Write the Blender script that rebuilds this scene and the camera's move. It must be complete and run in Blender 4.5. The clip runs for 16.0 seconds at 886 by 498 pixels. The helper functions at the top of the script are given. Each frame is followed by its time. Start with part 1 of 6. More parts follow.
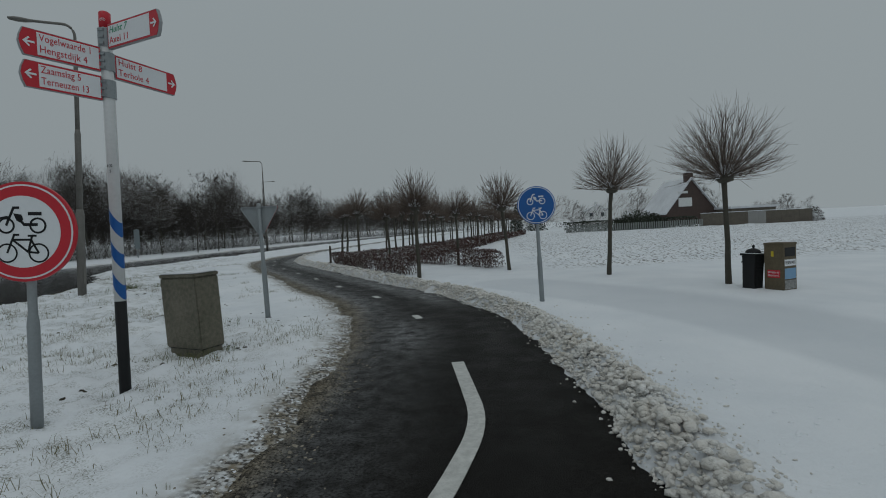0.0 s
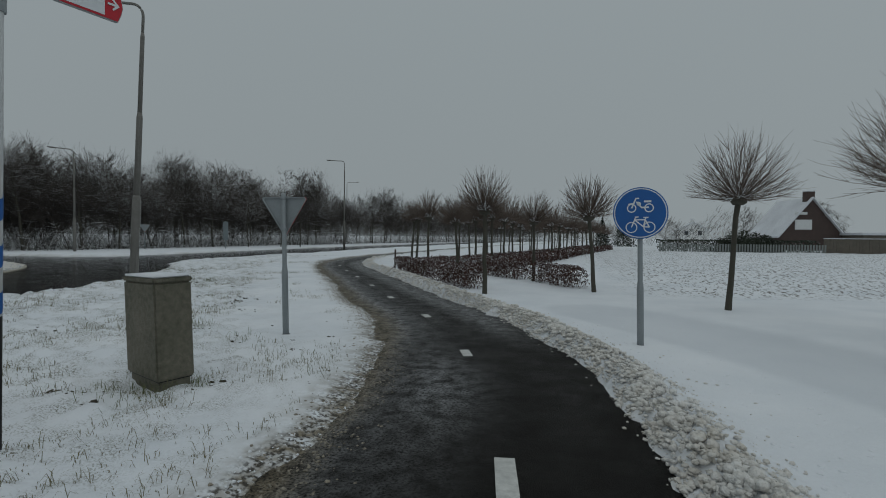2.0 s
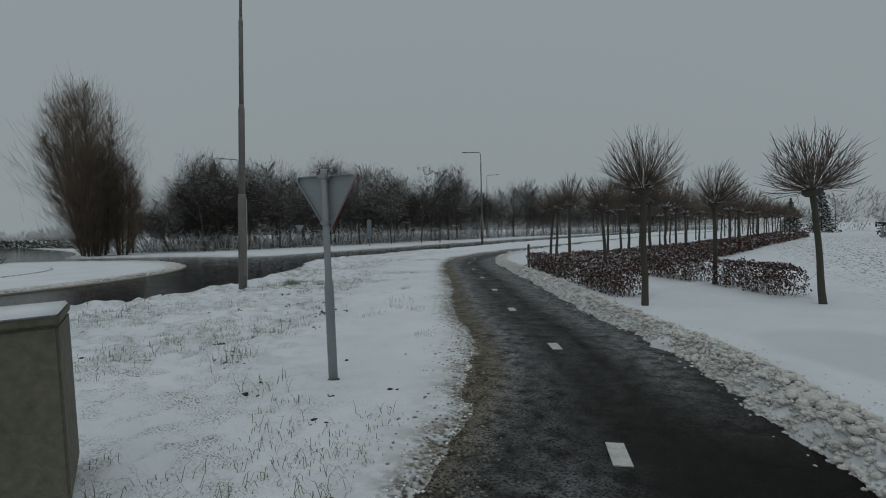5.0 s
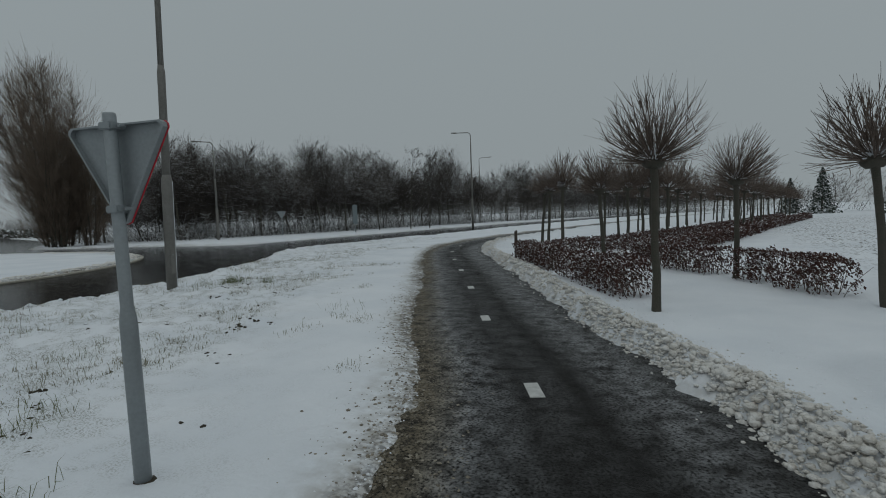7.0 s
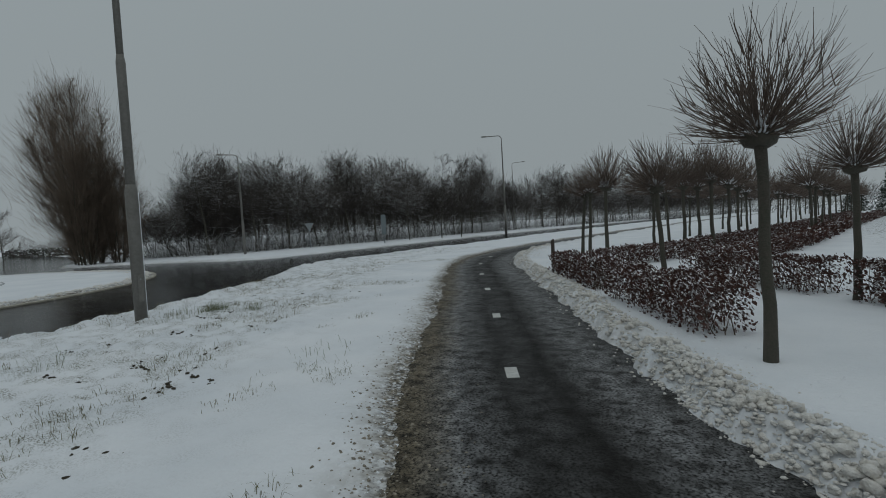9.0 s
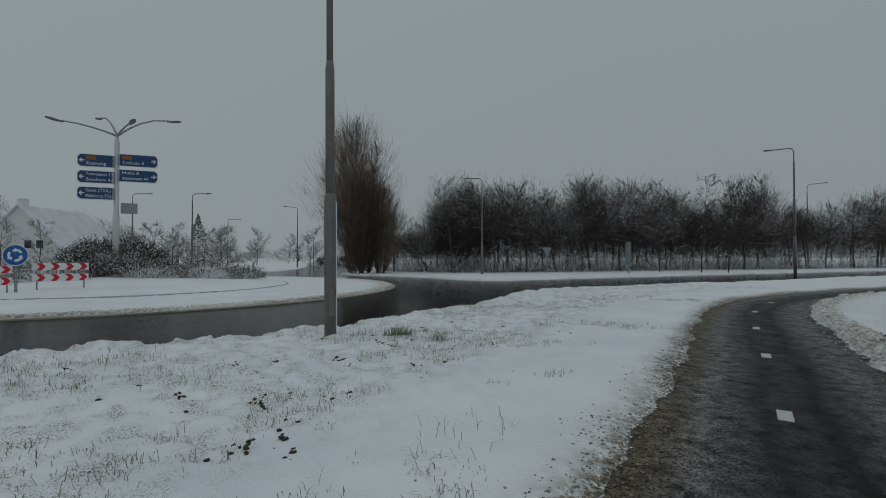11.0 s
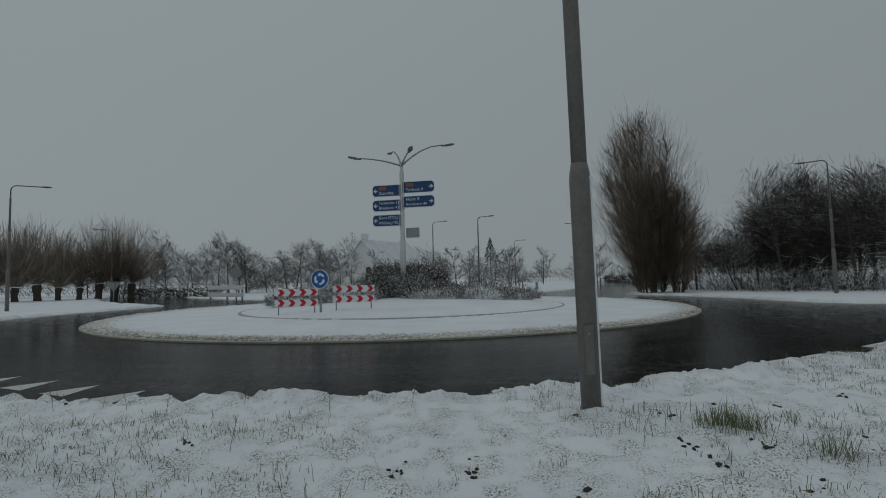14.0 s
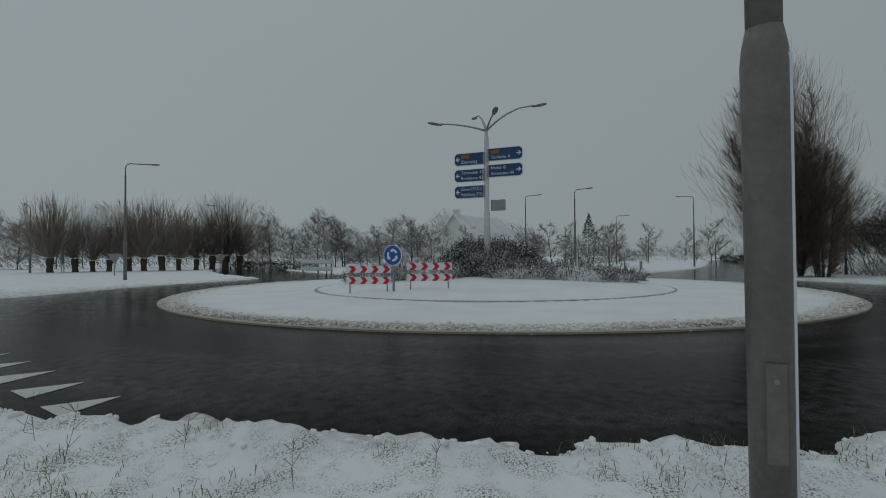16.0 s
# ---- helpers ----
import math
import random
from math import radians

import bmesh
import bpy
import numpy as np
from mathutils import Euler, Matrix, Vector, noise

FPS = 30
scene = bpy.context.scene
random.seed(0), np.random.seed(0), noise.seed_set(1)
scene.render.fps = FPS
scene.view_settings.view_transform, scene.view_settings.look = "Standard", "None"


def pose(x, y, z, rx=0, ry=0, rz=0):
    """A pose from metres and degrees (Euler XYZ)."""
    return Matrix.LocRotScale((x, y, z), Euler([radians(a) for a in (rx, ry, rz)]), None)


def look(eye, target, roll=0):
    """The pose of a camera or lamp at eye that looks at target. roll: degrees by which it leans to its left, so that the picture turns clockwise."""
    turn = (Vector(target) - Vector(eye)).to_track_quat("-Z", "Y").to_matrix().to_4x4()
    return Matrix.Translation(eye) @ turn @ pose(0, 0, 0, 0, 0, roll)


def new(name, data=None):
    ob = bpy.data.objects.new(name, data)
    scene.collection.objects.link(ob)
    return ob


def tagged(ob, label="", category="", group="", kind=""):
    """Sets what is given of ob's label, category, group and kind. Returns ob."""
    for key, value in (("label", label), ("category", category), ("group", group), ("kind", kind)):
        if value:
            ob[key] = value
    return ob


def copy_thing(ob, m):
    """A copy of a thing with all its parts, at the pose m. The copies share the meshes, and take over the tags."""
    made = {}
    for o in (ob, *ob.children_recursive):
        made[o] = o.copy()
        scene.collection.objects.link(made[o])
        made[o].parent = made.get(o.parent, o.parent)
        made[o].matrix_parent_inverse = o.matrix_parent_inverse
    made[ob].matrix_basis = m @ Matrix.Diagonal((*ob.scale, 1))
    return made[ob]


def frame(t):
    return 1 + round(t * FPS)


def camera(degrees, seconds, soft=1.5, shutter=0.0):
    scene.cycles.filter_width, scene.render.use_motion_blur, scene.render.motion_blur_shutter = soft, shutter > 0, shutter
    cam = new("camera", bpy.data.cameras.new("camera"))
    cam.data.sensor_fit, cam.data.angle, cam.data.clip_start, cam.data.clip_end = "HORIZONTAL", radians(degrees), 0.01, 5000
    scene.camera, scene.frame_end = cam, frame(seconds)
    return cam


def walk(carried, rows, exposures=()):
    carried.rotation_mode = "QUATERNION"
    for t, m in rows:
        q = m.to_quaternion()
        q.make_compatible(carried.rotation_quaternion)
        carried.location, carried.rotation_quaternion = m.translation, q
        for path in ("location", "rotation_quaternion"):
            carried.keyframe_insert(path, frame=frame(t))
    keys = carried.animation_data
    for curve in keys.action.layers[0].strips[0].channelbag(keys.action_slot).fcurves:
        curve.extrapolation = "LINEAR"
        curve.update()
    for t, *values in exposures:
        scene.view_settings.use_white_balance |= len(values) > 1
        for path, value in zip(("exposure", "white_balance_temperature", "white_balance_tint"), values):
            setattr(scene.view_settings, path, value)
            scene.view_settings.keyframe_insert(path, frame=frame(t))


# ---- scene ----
cam = camera(84.8, 16.0, 1.0)
PATH = [
    (0, (0.145, 0.053, 1.376), (0.098, 2.05, 1.287), -2.9),
    (0.5, (0.168, 0.483, 1.376), (-0.031, 2.469, 1.244), -2.4),
    (1, (0.182, 0.921, 1.364), (0.01, 2.907, 1.203), -0.2),
    (1.5, (0.285, 1.419, 1.379), (0.039, 3.401, 1.266), -0.0),
    (2, (0.284, 1.939, 1.363), (-0.087, 3.903, 1.311), 0.5),
    (2.5, (0.32, 2.388, 1.381), (-0.164, 4.329, 1.353), -1.1),
    (3, (0.338, 2.809, 1.406), (-0.333, 4.692, 1.359), -1.4),
    (3.5, (0.22, 3.211, 1.383), (-0.604, 5.033, 1.334), -0.7),
    (6, (-0.23, 5.5, 1.348), (-1.168, 7.263, 1.234), -1.6),
    (6.5, (-0.345, 5.994, 1.351), (-1.231, 7.781, 1.203), -1.6),
    (7, (-0.437, 6.436, 1.36), (-1.35, 8.21, 1.221), -1.9),
    (7.5, (-0.614, 6.77, 1.384), (-1.498, 8.558, 1.235), -2.4),
    (8, (-0.76, 7.205, 1.379), (-1.703, 8.963, 1.237), -2.9),
    (10.5, (-1.70, 9.73, 1.33), (-3.153, 11.104, 1.39), -1.2),
    (11, (-2.03, 10.11, 1.31), (-3.755, 11.122, 1.346), 0.0),
    (11.5, (-2.53, 10.47, 1.30), (-4.394, 11.198, 1.303), 0.55),
    (12, (-3.057, 10.766, 1.277), (-4.992, 11.269, 1.23), 1.8),
    (12.5, (-3.54, 10.902, 1.309), (-5.516, 11.213, 1.331), -0.1),
    (13, (-4.012, 11.114, 1.299), (-6.007, 11.174, 1.428), -1.6),
    (13.5, (-4.535, 11.239, 1.281), (-6.531, 11.178, 1.393), -1.2),
    (14, (-5.032, 11.367, 1.28), (-7.026, 11.275, 1.405), -1.3),
    (14.5, (-5.484, 11.475, 1.295), (-7.455, 11.176, 1.46), -1.1),
    (15, (-6.089, 11.539, 1.255), (-8.058, 11.22, 1.404), 0.3),
    (15.5, (-6.648, 11.639, 1.252), (-8.617, 11.304, 1.35), -0.3),
    (16, (-7.077, 11.558, 1.321), (-9.019, 11.078, 1.354), -0.4),
]
walk(cam, [(t, look(eye, target, roll)) for t, eye, target, roll in PATH],
     exposures=[(0.0, -0.02), (3.5, 0.0), (8.0, 0.02), (10.5, 0.0), (12.0, -0.21), (14.0, -0.22), (15.5, -0.12), (16.0, -0.10)])

# ---------------------------------------------------------------- world and light
world = bpy.data.worlds.new("world")
scene.world = world
world.use_nodes = True
wn, wl = world.node_tree.nodes, world.node_tree.links
wbg = wn["Background"]
wtc = wn.new("ShaderNodeTexCoord")
wsep = wn.new("ShaderNodeSeparateXYZ")
wramp = wn.new("ShaderNodeValToRGB")
wl.new(wtc.outputs["Generated"], wsep.inputs[0])
wl.new(wsep.outputs["Z"], wramp.inputs[0])
wdot = wn.new("ShaderNodeVectorMath")      # the overcast is a little brighter towards the hidden sun
wdot.operation = "DOT_PRODUCT"
wdot.inputs[1].default_value = (0.45, -0.89, 0.0)
wl.new(wtc.outputs["Generated"], wdot.inputs[0])
wgain = wn.new("ShaderNodeMapRange")
wgain.inputs["From Min"].default_value, wgain.inputs["From Max"].default_value = -1.0, 1.0
wgain.inputs["To Min"].default_value, wgain.inputs["To Max"].default_value = 0.94, 1.14
wl.new(wdot.outputs["Value"], wgain.inputs["Value"])
wmul = wn.new("ShaderNodeVectorMath")
wmul.operation = "SCALE"
wl.new(wramp.outputs[0], wmul.inputs[0])
wl.new(wgain.outputs[0], wmul.inputs["Scale"])
wl.new(wmul.outputs[0], wbg.inputs["Color"])
cr = wramp.color_ramp
cr.elements[0].position, cr.elements[0].color = 0.0, (0.290, 0.330, 0.345, 1)
cr.elements[1].position, cr.elements[1].color = 1.0, (0.330, 0.382, 0.400, 1)
mid_el = cr.elements.new(0.35)
mid_el.color = (0.300, 0.343, 0.361, 1)
wbg.inputs["Strength"].default_value = 0.92
sun = new("sun", bpy.data.lights.new("sun", "SUN"))
sun.data.energy, sun.data.angle, sun.data.color = 0.30, radians(70), (1.0, 1.0, 0.98)
sun.matrix_world = look((0, 0, 50), (-6, 12, 0))


# ---------------------------------------------------------------- materials
def material(name, base, rough=0.6, metal=0.0, second=None, scale=5.0, amount=0.5, bump=0.0, bump_scale=40.0, spec=0.5, per_object=0.0):
    """Two colours mixed by noise at two scales, with fine relief."""
    m = bpy.data.materials.new(name)
    m.use_nodes = True
    n, l = m.node_tree.nodes, m.node_tree.links
    b = n["Principled BSDF"]
    b.inputs["Roughness"].default_value, b.inputs["Metallic"].default_value = rough, metal
    b.inputs["Specular IOR Level"].default_value = spec
    b.inputs["Base Color"].default_value = (*base, 1)
    tc = n.new("ShaderNodeTexCoord")
    if second:
        na = n.new("ShaderNodeTexNoise")
        na.inputs["Scale"].default_value, na.inputs["Detail"].default_value = scale, 6
        nb = n.new("ShaderNodeTexNoise")
        nb.inputs["Scale"].default_value, nb.inputs["Detail"].default_value = scale * 9, 4
        l.new(tc.outputs["Object"], na.inputs["Vector"])
        l.new(tc.outputs["Object"], nb.inputs["Vector"])
        add = n.new("ShaderNodeMath")
        add.operation = "ADD"
        l.new(na.outputs["Fac"], add.inputs[0])
        l.new(nb.outputs["Fac"], add.inputs[1])
        mr = n.new("ShaderNodeMapRange")
        mr.inputs["From Min"].default_value, mr.inputs["From Max"].default_value = 1.0 - 0.35, 1.0 + 0.35
        mr.inputs["To Max"].default_value = amount
        l.new(add.outputs[0], mr.inputs["Value"])
        mix = n.new("ShaderNodeMix")
        mix.data_type = "RGBA"
        mix.inputs[6].default_value, mix.inputs[7].default_value = (*base, 1), (*second, 1)
        l.new(mr.outputs[0], mix.inputs[0])
        out = mix.outputs[2]
        if per_object:
            oi = n.new("ShaderNodeObjectInfo")
            hs = n.new("ShaderNodeHueSaturation")
            mo = n.new("ShaderNodeMapRange")
            mo.inputs["To Min"].default_value, mo.inputs["To Max"].default_value = 1 - per_object, 1 + per_object
            l.new(oi.outputs["Random"], mo.inputs["Value"])
            l.new(mo.outputs[0], hs.inputs["Value"])
            l.new(out, hs.inputs["Color"])
            out = hs.outputs[0]
        l.new(out, b.inputs["Base Color"])
        rr = n.new("ShaderNodeMapRange")
        rr.inputs["To Min"].default_value, rr.inputs["To Max"].default_value = max(0.03, rough - 0.12), min(1, rough + 0.12)
        l.new(nb.outputs["Fac"], rr.inputs["Value"])
        l.new(rr.outputs[0], b.inputs["Roughness"])
    if bump:
        nz = n.new("ShaderNodeTexNoise")
        nz.inputs["Scale"].default_value, nz.inputs["Detail"].default_value = bump_scale, 5
        l.new(tc.outputs["Object"], nz.inputs["Vector"])
        bp = n.new("ShaderNodeBump")
        bp.inputs["Strength"].default_value, bp.inputs["Distance"].default_value = bump, 0.02
        l.new(nz.outputs["Fac"], bp.inputs["Height"])
        l.new(bp.outputs[0], b.inputs["Normal"])
    return m


def snow_on_top(m, lo=0.35, hi=0.75, white=(0.78, 0.80, 0.82), patch=12.0):
    """Lets snow lie on the faces of a material that look upwards."""
    n, l = m.node_tree.nodes, m.node_tree.links
    b = n["Principled BSDF"]
    geo = n.new("ShaderNodeNewGeometry")
    sep = n.new("ShaderNodeSeparateXYZ")
    l.new(geo.outputs["Normal"], sep.inputs[0])
    nz = n.new("ShaderNodeTexNoise")
    nz.inputs["Scale"].default_value, nz.inputs["Detail"].default_value = patch, 4
    tc = n.new("ShaderNodeTexCoord")
    l.new(tc.outputs["Object"], nz.inputs["Vector"])
    ad = n.new("ShaderNodeMath")
    ad.operation = "MULTIPLY_ADD"
    ad.inputs[1].default_value = 0.9
    l.new(nz.outputs["Fac"], ad.inputs[0])
    l.new(sep.outputs["Z"], ad.inputs[2])
    mr = n.new("ShaderNodeMapRange")
    mr.inputs["From Min"].default_value, mr.inputs["From Max"].default_value = lo + 0.45, hi + 0.45
    l.new(ad.outputs[0], mr.inputs["Value"])
    mix = n.new("ShaderNodeMix")
    mix.data_type = "RGBA"
    old = b.inputs["Base Color"]
    if old.is_linked:
        l.new(old.links[0].from_socket, mix.inputs[6])
    else:
        mix.inputs[6].default_value = old.default_value
    mix.inputs[7].default_value = (*white, 1)
    l.new(mr.outputs[0], mix.inputs[0])
    l.new(mix.outputs[2], old)
    return m


SNOW = material("snow", (0.80, 0.82, 0.85), 0.75, second=(0.72, 0.74, 0.78), scale=1.5, amount=0.7, bump=0.35, bump_scale=30)
GALV = material("galvanised_steel", (0.30, 0.325, 0.335), 0.5, 0.35, second=(0.20, 0.22, 0.23), scale=6, bump=0.05)
LAMPGREY = material("lamp_post_paint", (0.20, 0.19, 0.175), 0.55, 0.1, second=(0.12, 0.115, 0.10), scale=3, amount=0.8, bump=0.08)
WHITEP = material("white_paint", (0.72, 0.73, 0.73), 0.45, second=(0.55, 0.56, 0.55), scale=4, amount=0.6)
WHITESIGN = material("white_sheeting", (0.74, 0.76, 0.78), 0.4, second=(0.66, 0.68, 0.70), scale=5, amount=0.5)
REDSIGN = material("red_sheeting", (0.56, 0.012, 0.028), 0.38, second=(0.44, 0.010, 0.022), scale=5, amount=0.6)
BLUESIGN = material("blue_sheeting", (0.004, 0.105, 0.37), 0.38, second=(0.006, 0.085, 0.30), scale=5, amount=0.6)
DARKBLUE = material("blue_panel", (0.006, 0.050, 0.155), 0.4, second=(0.005, 0.04, 0.12), scale=3, amount=0.6)
ORANGE = material("orange_field", (0.27, 0.10, 0.02), 0.4, second=(0.22, 0.08, 0.015), scale=5)
GREENTXT = material("green_letters", (0.02, 0.28, 0.14), 0.45)
BLACKP = material("black_paint", (0.010, 0.011, 0.012), 0.55, second=(0.022, 0.022, 0.022), scale=8, amount=0.5, spec=0.25)
LINEW = material("road_marking", (0.66, 0.66, 0.63), 0.5, second=(0.26, 0.26, 0.25), scale=22, amount=0.75, bump=0.3)
CONC = material("mossy_concrete", (0.185, 0.165, 0.130), 0.85, second=(0.080, 0.082, 0.055), scale=2.4, amount=1.0, bump=0.5, bump_scale=60)
BARK = material("bark", (0.075, 0.062, 0.050), 0.9, second=(0.045, 0.050, 0.035), scale=7, amount=0.9, bump=0.6, bump_scale=45)
TWIG = material("twigs", (0.135, 0.098, 0.076), 0.85, second=(0.075, 0.058, 0.048), scale=3, amount=0.9)
TWIGSNOW = snow_on_top(material("snowy_twigs", (0.070, 0.057, 0.049), 0.9, second=(0.042, 0.037, 0.033), scale=2, amount=0.9), 0.66, 1.2, patch=3.0)
# bare twigs of the far belt, distance haze mixed into their grey
BELTTWIG = material("hazy_far_twigs", (0.135, 0.122, 0.115), 0.9, second=(0.075, 0.068, 0.063), scale=0.3, amount=0.9)
DARKTWIG = material("thicket_twigs", (0.062, 0.050, 0.043), 0.9, second=(0.038, 0.033, 0.030), scale=0.5, amount=0.9)
POPTWIG = material("poplar_twigs", (0.165, 0.122, 0.090), 0.85, second=(0.125, 0.095, 0.072), scale=1.5, amount=0.9)
WILLOW = material("willow_rods", (0.30, 0.245, 0.195), 0.85, second=(0.17, 0.145, 0.12), scale=0.9, amount=0.9)
# snow on upward faces; the twigs beneath are lightened to suggest haze
FARTWIG = snow_on_top(material("hazy_snowy_twigs", (0.21, 0.195, 0.185), 0.9, second=(0.10, 0.09, 0.085), scale=0.8, amount=0.9), 0.50, 1.1, patch=2.0)
BEECH = snow_on_top(material("beech_leaves", (0.100, 0.040, 0.028), 0.7, second=(0.045, 0.020, 0.017), scale=6, amount=0.9), 0.50, 1.0, patch=6.0)
BUSHLEAF = snow_on_top(material("bush_leaves", (0.085, 0.085, 0.062), 0.7, second=(0.045, 0.05, 0.038), scale=4, amount=0.9), 0.15, 0.8, patch=14.0)
CONIFER = snow_on_top(material("conifer_needles", (0.035, 0.05, 0.035), 0.8, second=(0.02, 0.03, 0.022), scale=4), 0.2, 0.7, patch=4.0)
GRASS = material("grass_blades", (0.10, 0.105, 0.045), 0.7, second=(0.20, 0.17, 0.09), scale=0.6, amount=1.0)
TUSSOCK = material("tussock_grass", (0.075, 0.105, 0.030), 0.7, second=(0.17, 0.16, 0.07), scale=1.2, amount=0.9)
DARKSOIL = material("dark_soil", (0.035, 0.028, 0.02), 0.9, second=(0.06, 0.05, 0.03), scale=9, amount=0.8, bump=0.5)
STAKE = material("weathered_stake", (0.07, 0.055, 0.045), 0.85, second=(0.04, 0.033, 0.03), scale=9, bump=0.3)
SLUSH = material("grey_slush", (0.82, 0.815, 0.80), 0.6, second=(0.40, 0.32, 0.21), scale=2.6, amount=0.52, bump=0.8, bump_scale=70)


def snow_ground_material():
    m = material("snow_ground", (0.80, 0.82, 0.85), 0.7, bump=0.6, bump_scale=26)
    n, l = m.node_tree.nodes, m.node_tree.links
    b = n["Principled BSDF"]
    tc = n.new("ShaderNodeTexCoord")

    def att(name):
        a = n.new("ShaderNodeAttribute")
        a.attribute_name = name
        return a.outputs["Fac"]

    def noise_tex(scale, detail=6, stretch=None):
        z = n.new("ShaderNodeTexNoise")
        z.inputs["Scale"].default_value, z.inputs["Detail"].default_value = scale, detail
        if stretch:
            mp = n.new("ShaderNodeMapping")
            mp.inputs["Scale"].default_value, mp.inputs["Rotation"].default_value = stretch, (0, 0, 0.5)
            l.new(tc.outputs["Object"], mp.inputs["Vector"])
            l.new(mp.outputs[0], z.inputs["Vector"])
        else:
            l.new(tc.outputs["Object"], z.inputs["Vector"])
        return z.outputs["Fac"]

    def math(op, a, c, d=None):
        k = n.new("ShaderNodeMath")
        k.operation = op
        for i, v in enumerate((a, c, d)):
            if v is None:
                continue
            if isinstance(v, (int, float)):
                k.inputs[i].default_value = v
            else:
                l.new(v, k.inputs[i])
        return k.outputs[0]

    def ramp(v, lo, hi):
        k = n.new("ShaderNodeMapRange")
        k.inputs["From Min"].default_value, k.inputs["From Max"].default_value = lo, hi
        l.new(v, k.inputs["Value"])
        return k.outputs[0]

    def blend(f, a, c):
        k = n.new("ShaderNodeMix")
        k.data_type = "RGBA"
        l.new(f, k.inputs[0])
        for i, v in ((6, a), (7, c)):
            if isinstance(v, tuple):
                k.inputs[i].default_value = (*v, 1)
            else:
                l.new(v, k.inputs[i])
        return k.outputs[2]

    col = blend(ramp(noise_tex(0.8), 0.35, 0.7), (0.80, 0.82, 0.85), (0.70, 0.73, 0.77))
    # grass and soil showing through in the rough verge
    tuft = math("MULTIPLY", ramp(noise_tex(4.0, 10), 0.43, 0.63), ramp(noise_tex(75, 8), 0.47, 0.64))
    col = blend(math("MULTIPLY", tuft, att("rough")), col, (0.12, 0.115, 0.07))
    # clods of the ploughed field
    clod = ramp(noise_tex(9.0, 7, (1.3, 0.75, 1)), 0.545, 0.625)
    col = blend(math("MULTIPLY", clod, att("field")), col, (0.10, 0.085, 0.07))
    # slush: brown water and grit in the snow beside the asphalt
    dirty = math("MULTIPLY", att("grime"), ramp(noise_tex(9, 8), 0.30, 0.62))
    col = blend(dirty, col, (0.22, 0.185, 0.13))
    grit = math("MULTIPLY", ramp(att("grime"), 0.45, 0.95), ramp(noise_tex(30, 6), 0.44, 0.60))
    col = blend(grit, col, (0.045, 0.038, 0.028))
    # shallow wheel marks pressed into the snow
    col = blend(math("MULTIPLY", att("track"), 0.65), col, (0.54, 0.57, 0.61))
    l.new(col, b.inputs["Base Color"])
    return m


def asphalt_material(name, tone, wet_rough, dry_rough, slush, gloss, relief):
    m = material(name, (tone, tone, tone * 1.02), 0.3, bump=relief, bump_scale=160, spec=gloss)
    n, l = m.node_tree.nodes, m.node_tree.links
    b = n["Principled BSDF"]
    tc = n.new("ShaderNodeTexCoord")

    def tex(scale, detail=6):
        z = n.new("ShaderNodeTexNoise")
        z.inputs["Scale"].default_value, z.inputs["Detail"].default_value = scale, detail
        l.new(tc.outputs["Object"], z.inputs["Vector"])
        return z.outputs["Fac"]

    def ramp(v, lo, hi, a=0.0, c=1.0):
        k = n.new("ShaderNodeMapRange")
        k.inputs["From Min"].default_value, k.inputs["From Max"].default_value = lo, hi
        k.inputs["To Min"].default_value, k.inputs["To Max"].default_value = a, c
        l.new(v, k.inputs["Value"])
        return k.outputs[0]

    def mul(a, c):
        k = n.new("ShaderNodeMath")
        k.operation = "MULTIPLY"
        for i, v in enumerate((a, c)):
            if isinstance(v, (int, float)):
                k.inputs[i].default_value = v
            else:
                l.new(v, k.inputs[i])
        return k.outputs[0]

    def blend(f, a, c):
        k = n.new("ShaderNodeMix")
        k.data_type = "RGBA"
        l.new(f, k.inputs[0])
        for i, v in ((6, a), (7, c)):
            if isinstance(v, tuple):
                k.inputs[i].default_value = (*v, 1)
            else:
                l.new(v, k.inputs[i])
        return k.outputs[2]

    at = n.new("ShaderNodeAttribute")
    at.attribute_name = "slush"
    col = blend(ramp(tex(1.3), 0.35, 0.65), (tone * 1.0, tone * 0.90, tone * 0.80), (tone * 1.30, tone * 1.15, tone * 1.02))
    col = blend(ramp(tex(85, 3), 0.50, 0.68, 0, 0.75), col, (tone * 3.2, tone * 2.9, tone * 2.6))
    col = blend(ramp(tex(26, 5), 0.56, 0.70, 0, 0.6), col, (tone * 2.4, tone * 2.2, tone * 2.0))
    film = mul(mul(at.outputs["Fac"], ramp(tex(7.0, 10), 0.28, 0.60)), ramp(tex(60, 6), 0.34, 0.58))
    brown = n.new("ShaderNodeAttribute")
    brown.attribute_name = "mud"
    tint = blend(brown.outputs["Fac"], (0.50, 0.51, 0.52), (0.33, 0.28, 0.20))
    col = blend(mul(film, slush), col, tint)
    l.new(col, b.inputs["Base Color"])
    l.new(ramp(tex(2.6, 9), 0.32, 0.70, wet_rough, dry_rough), b.inputs["Roughness"])
    return m


SNOWGROUND = snow_ground_material()
PATHASPH = asphalt_material("path_asphalt", 0.0110, 0.30, 0.58, 0.85, 0.07, 1.0)
ROADASPH = asphalt_material("road_asphalt", 0.0055, 0.03, 0.16, 0.16, 0.010, 0.06)


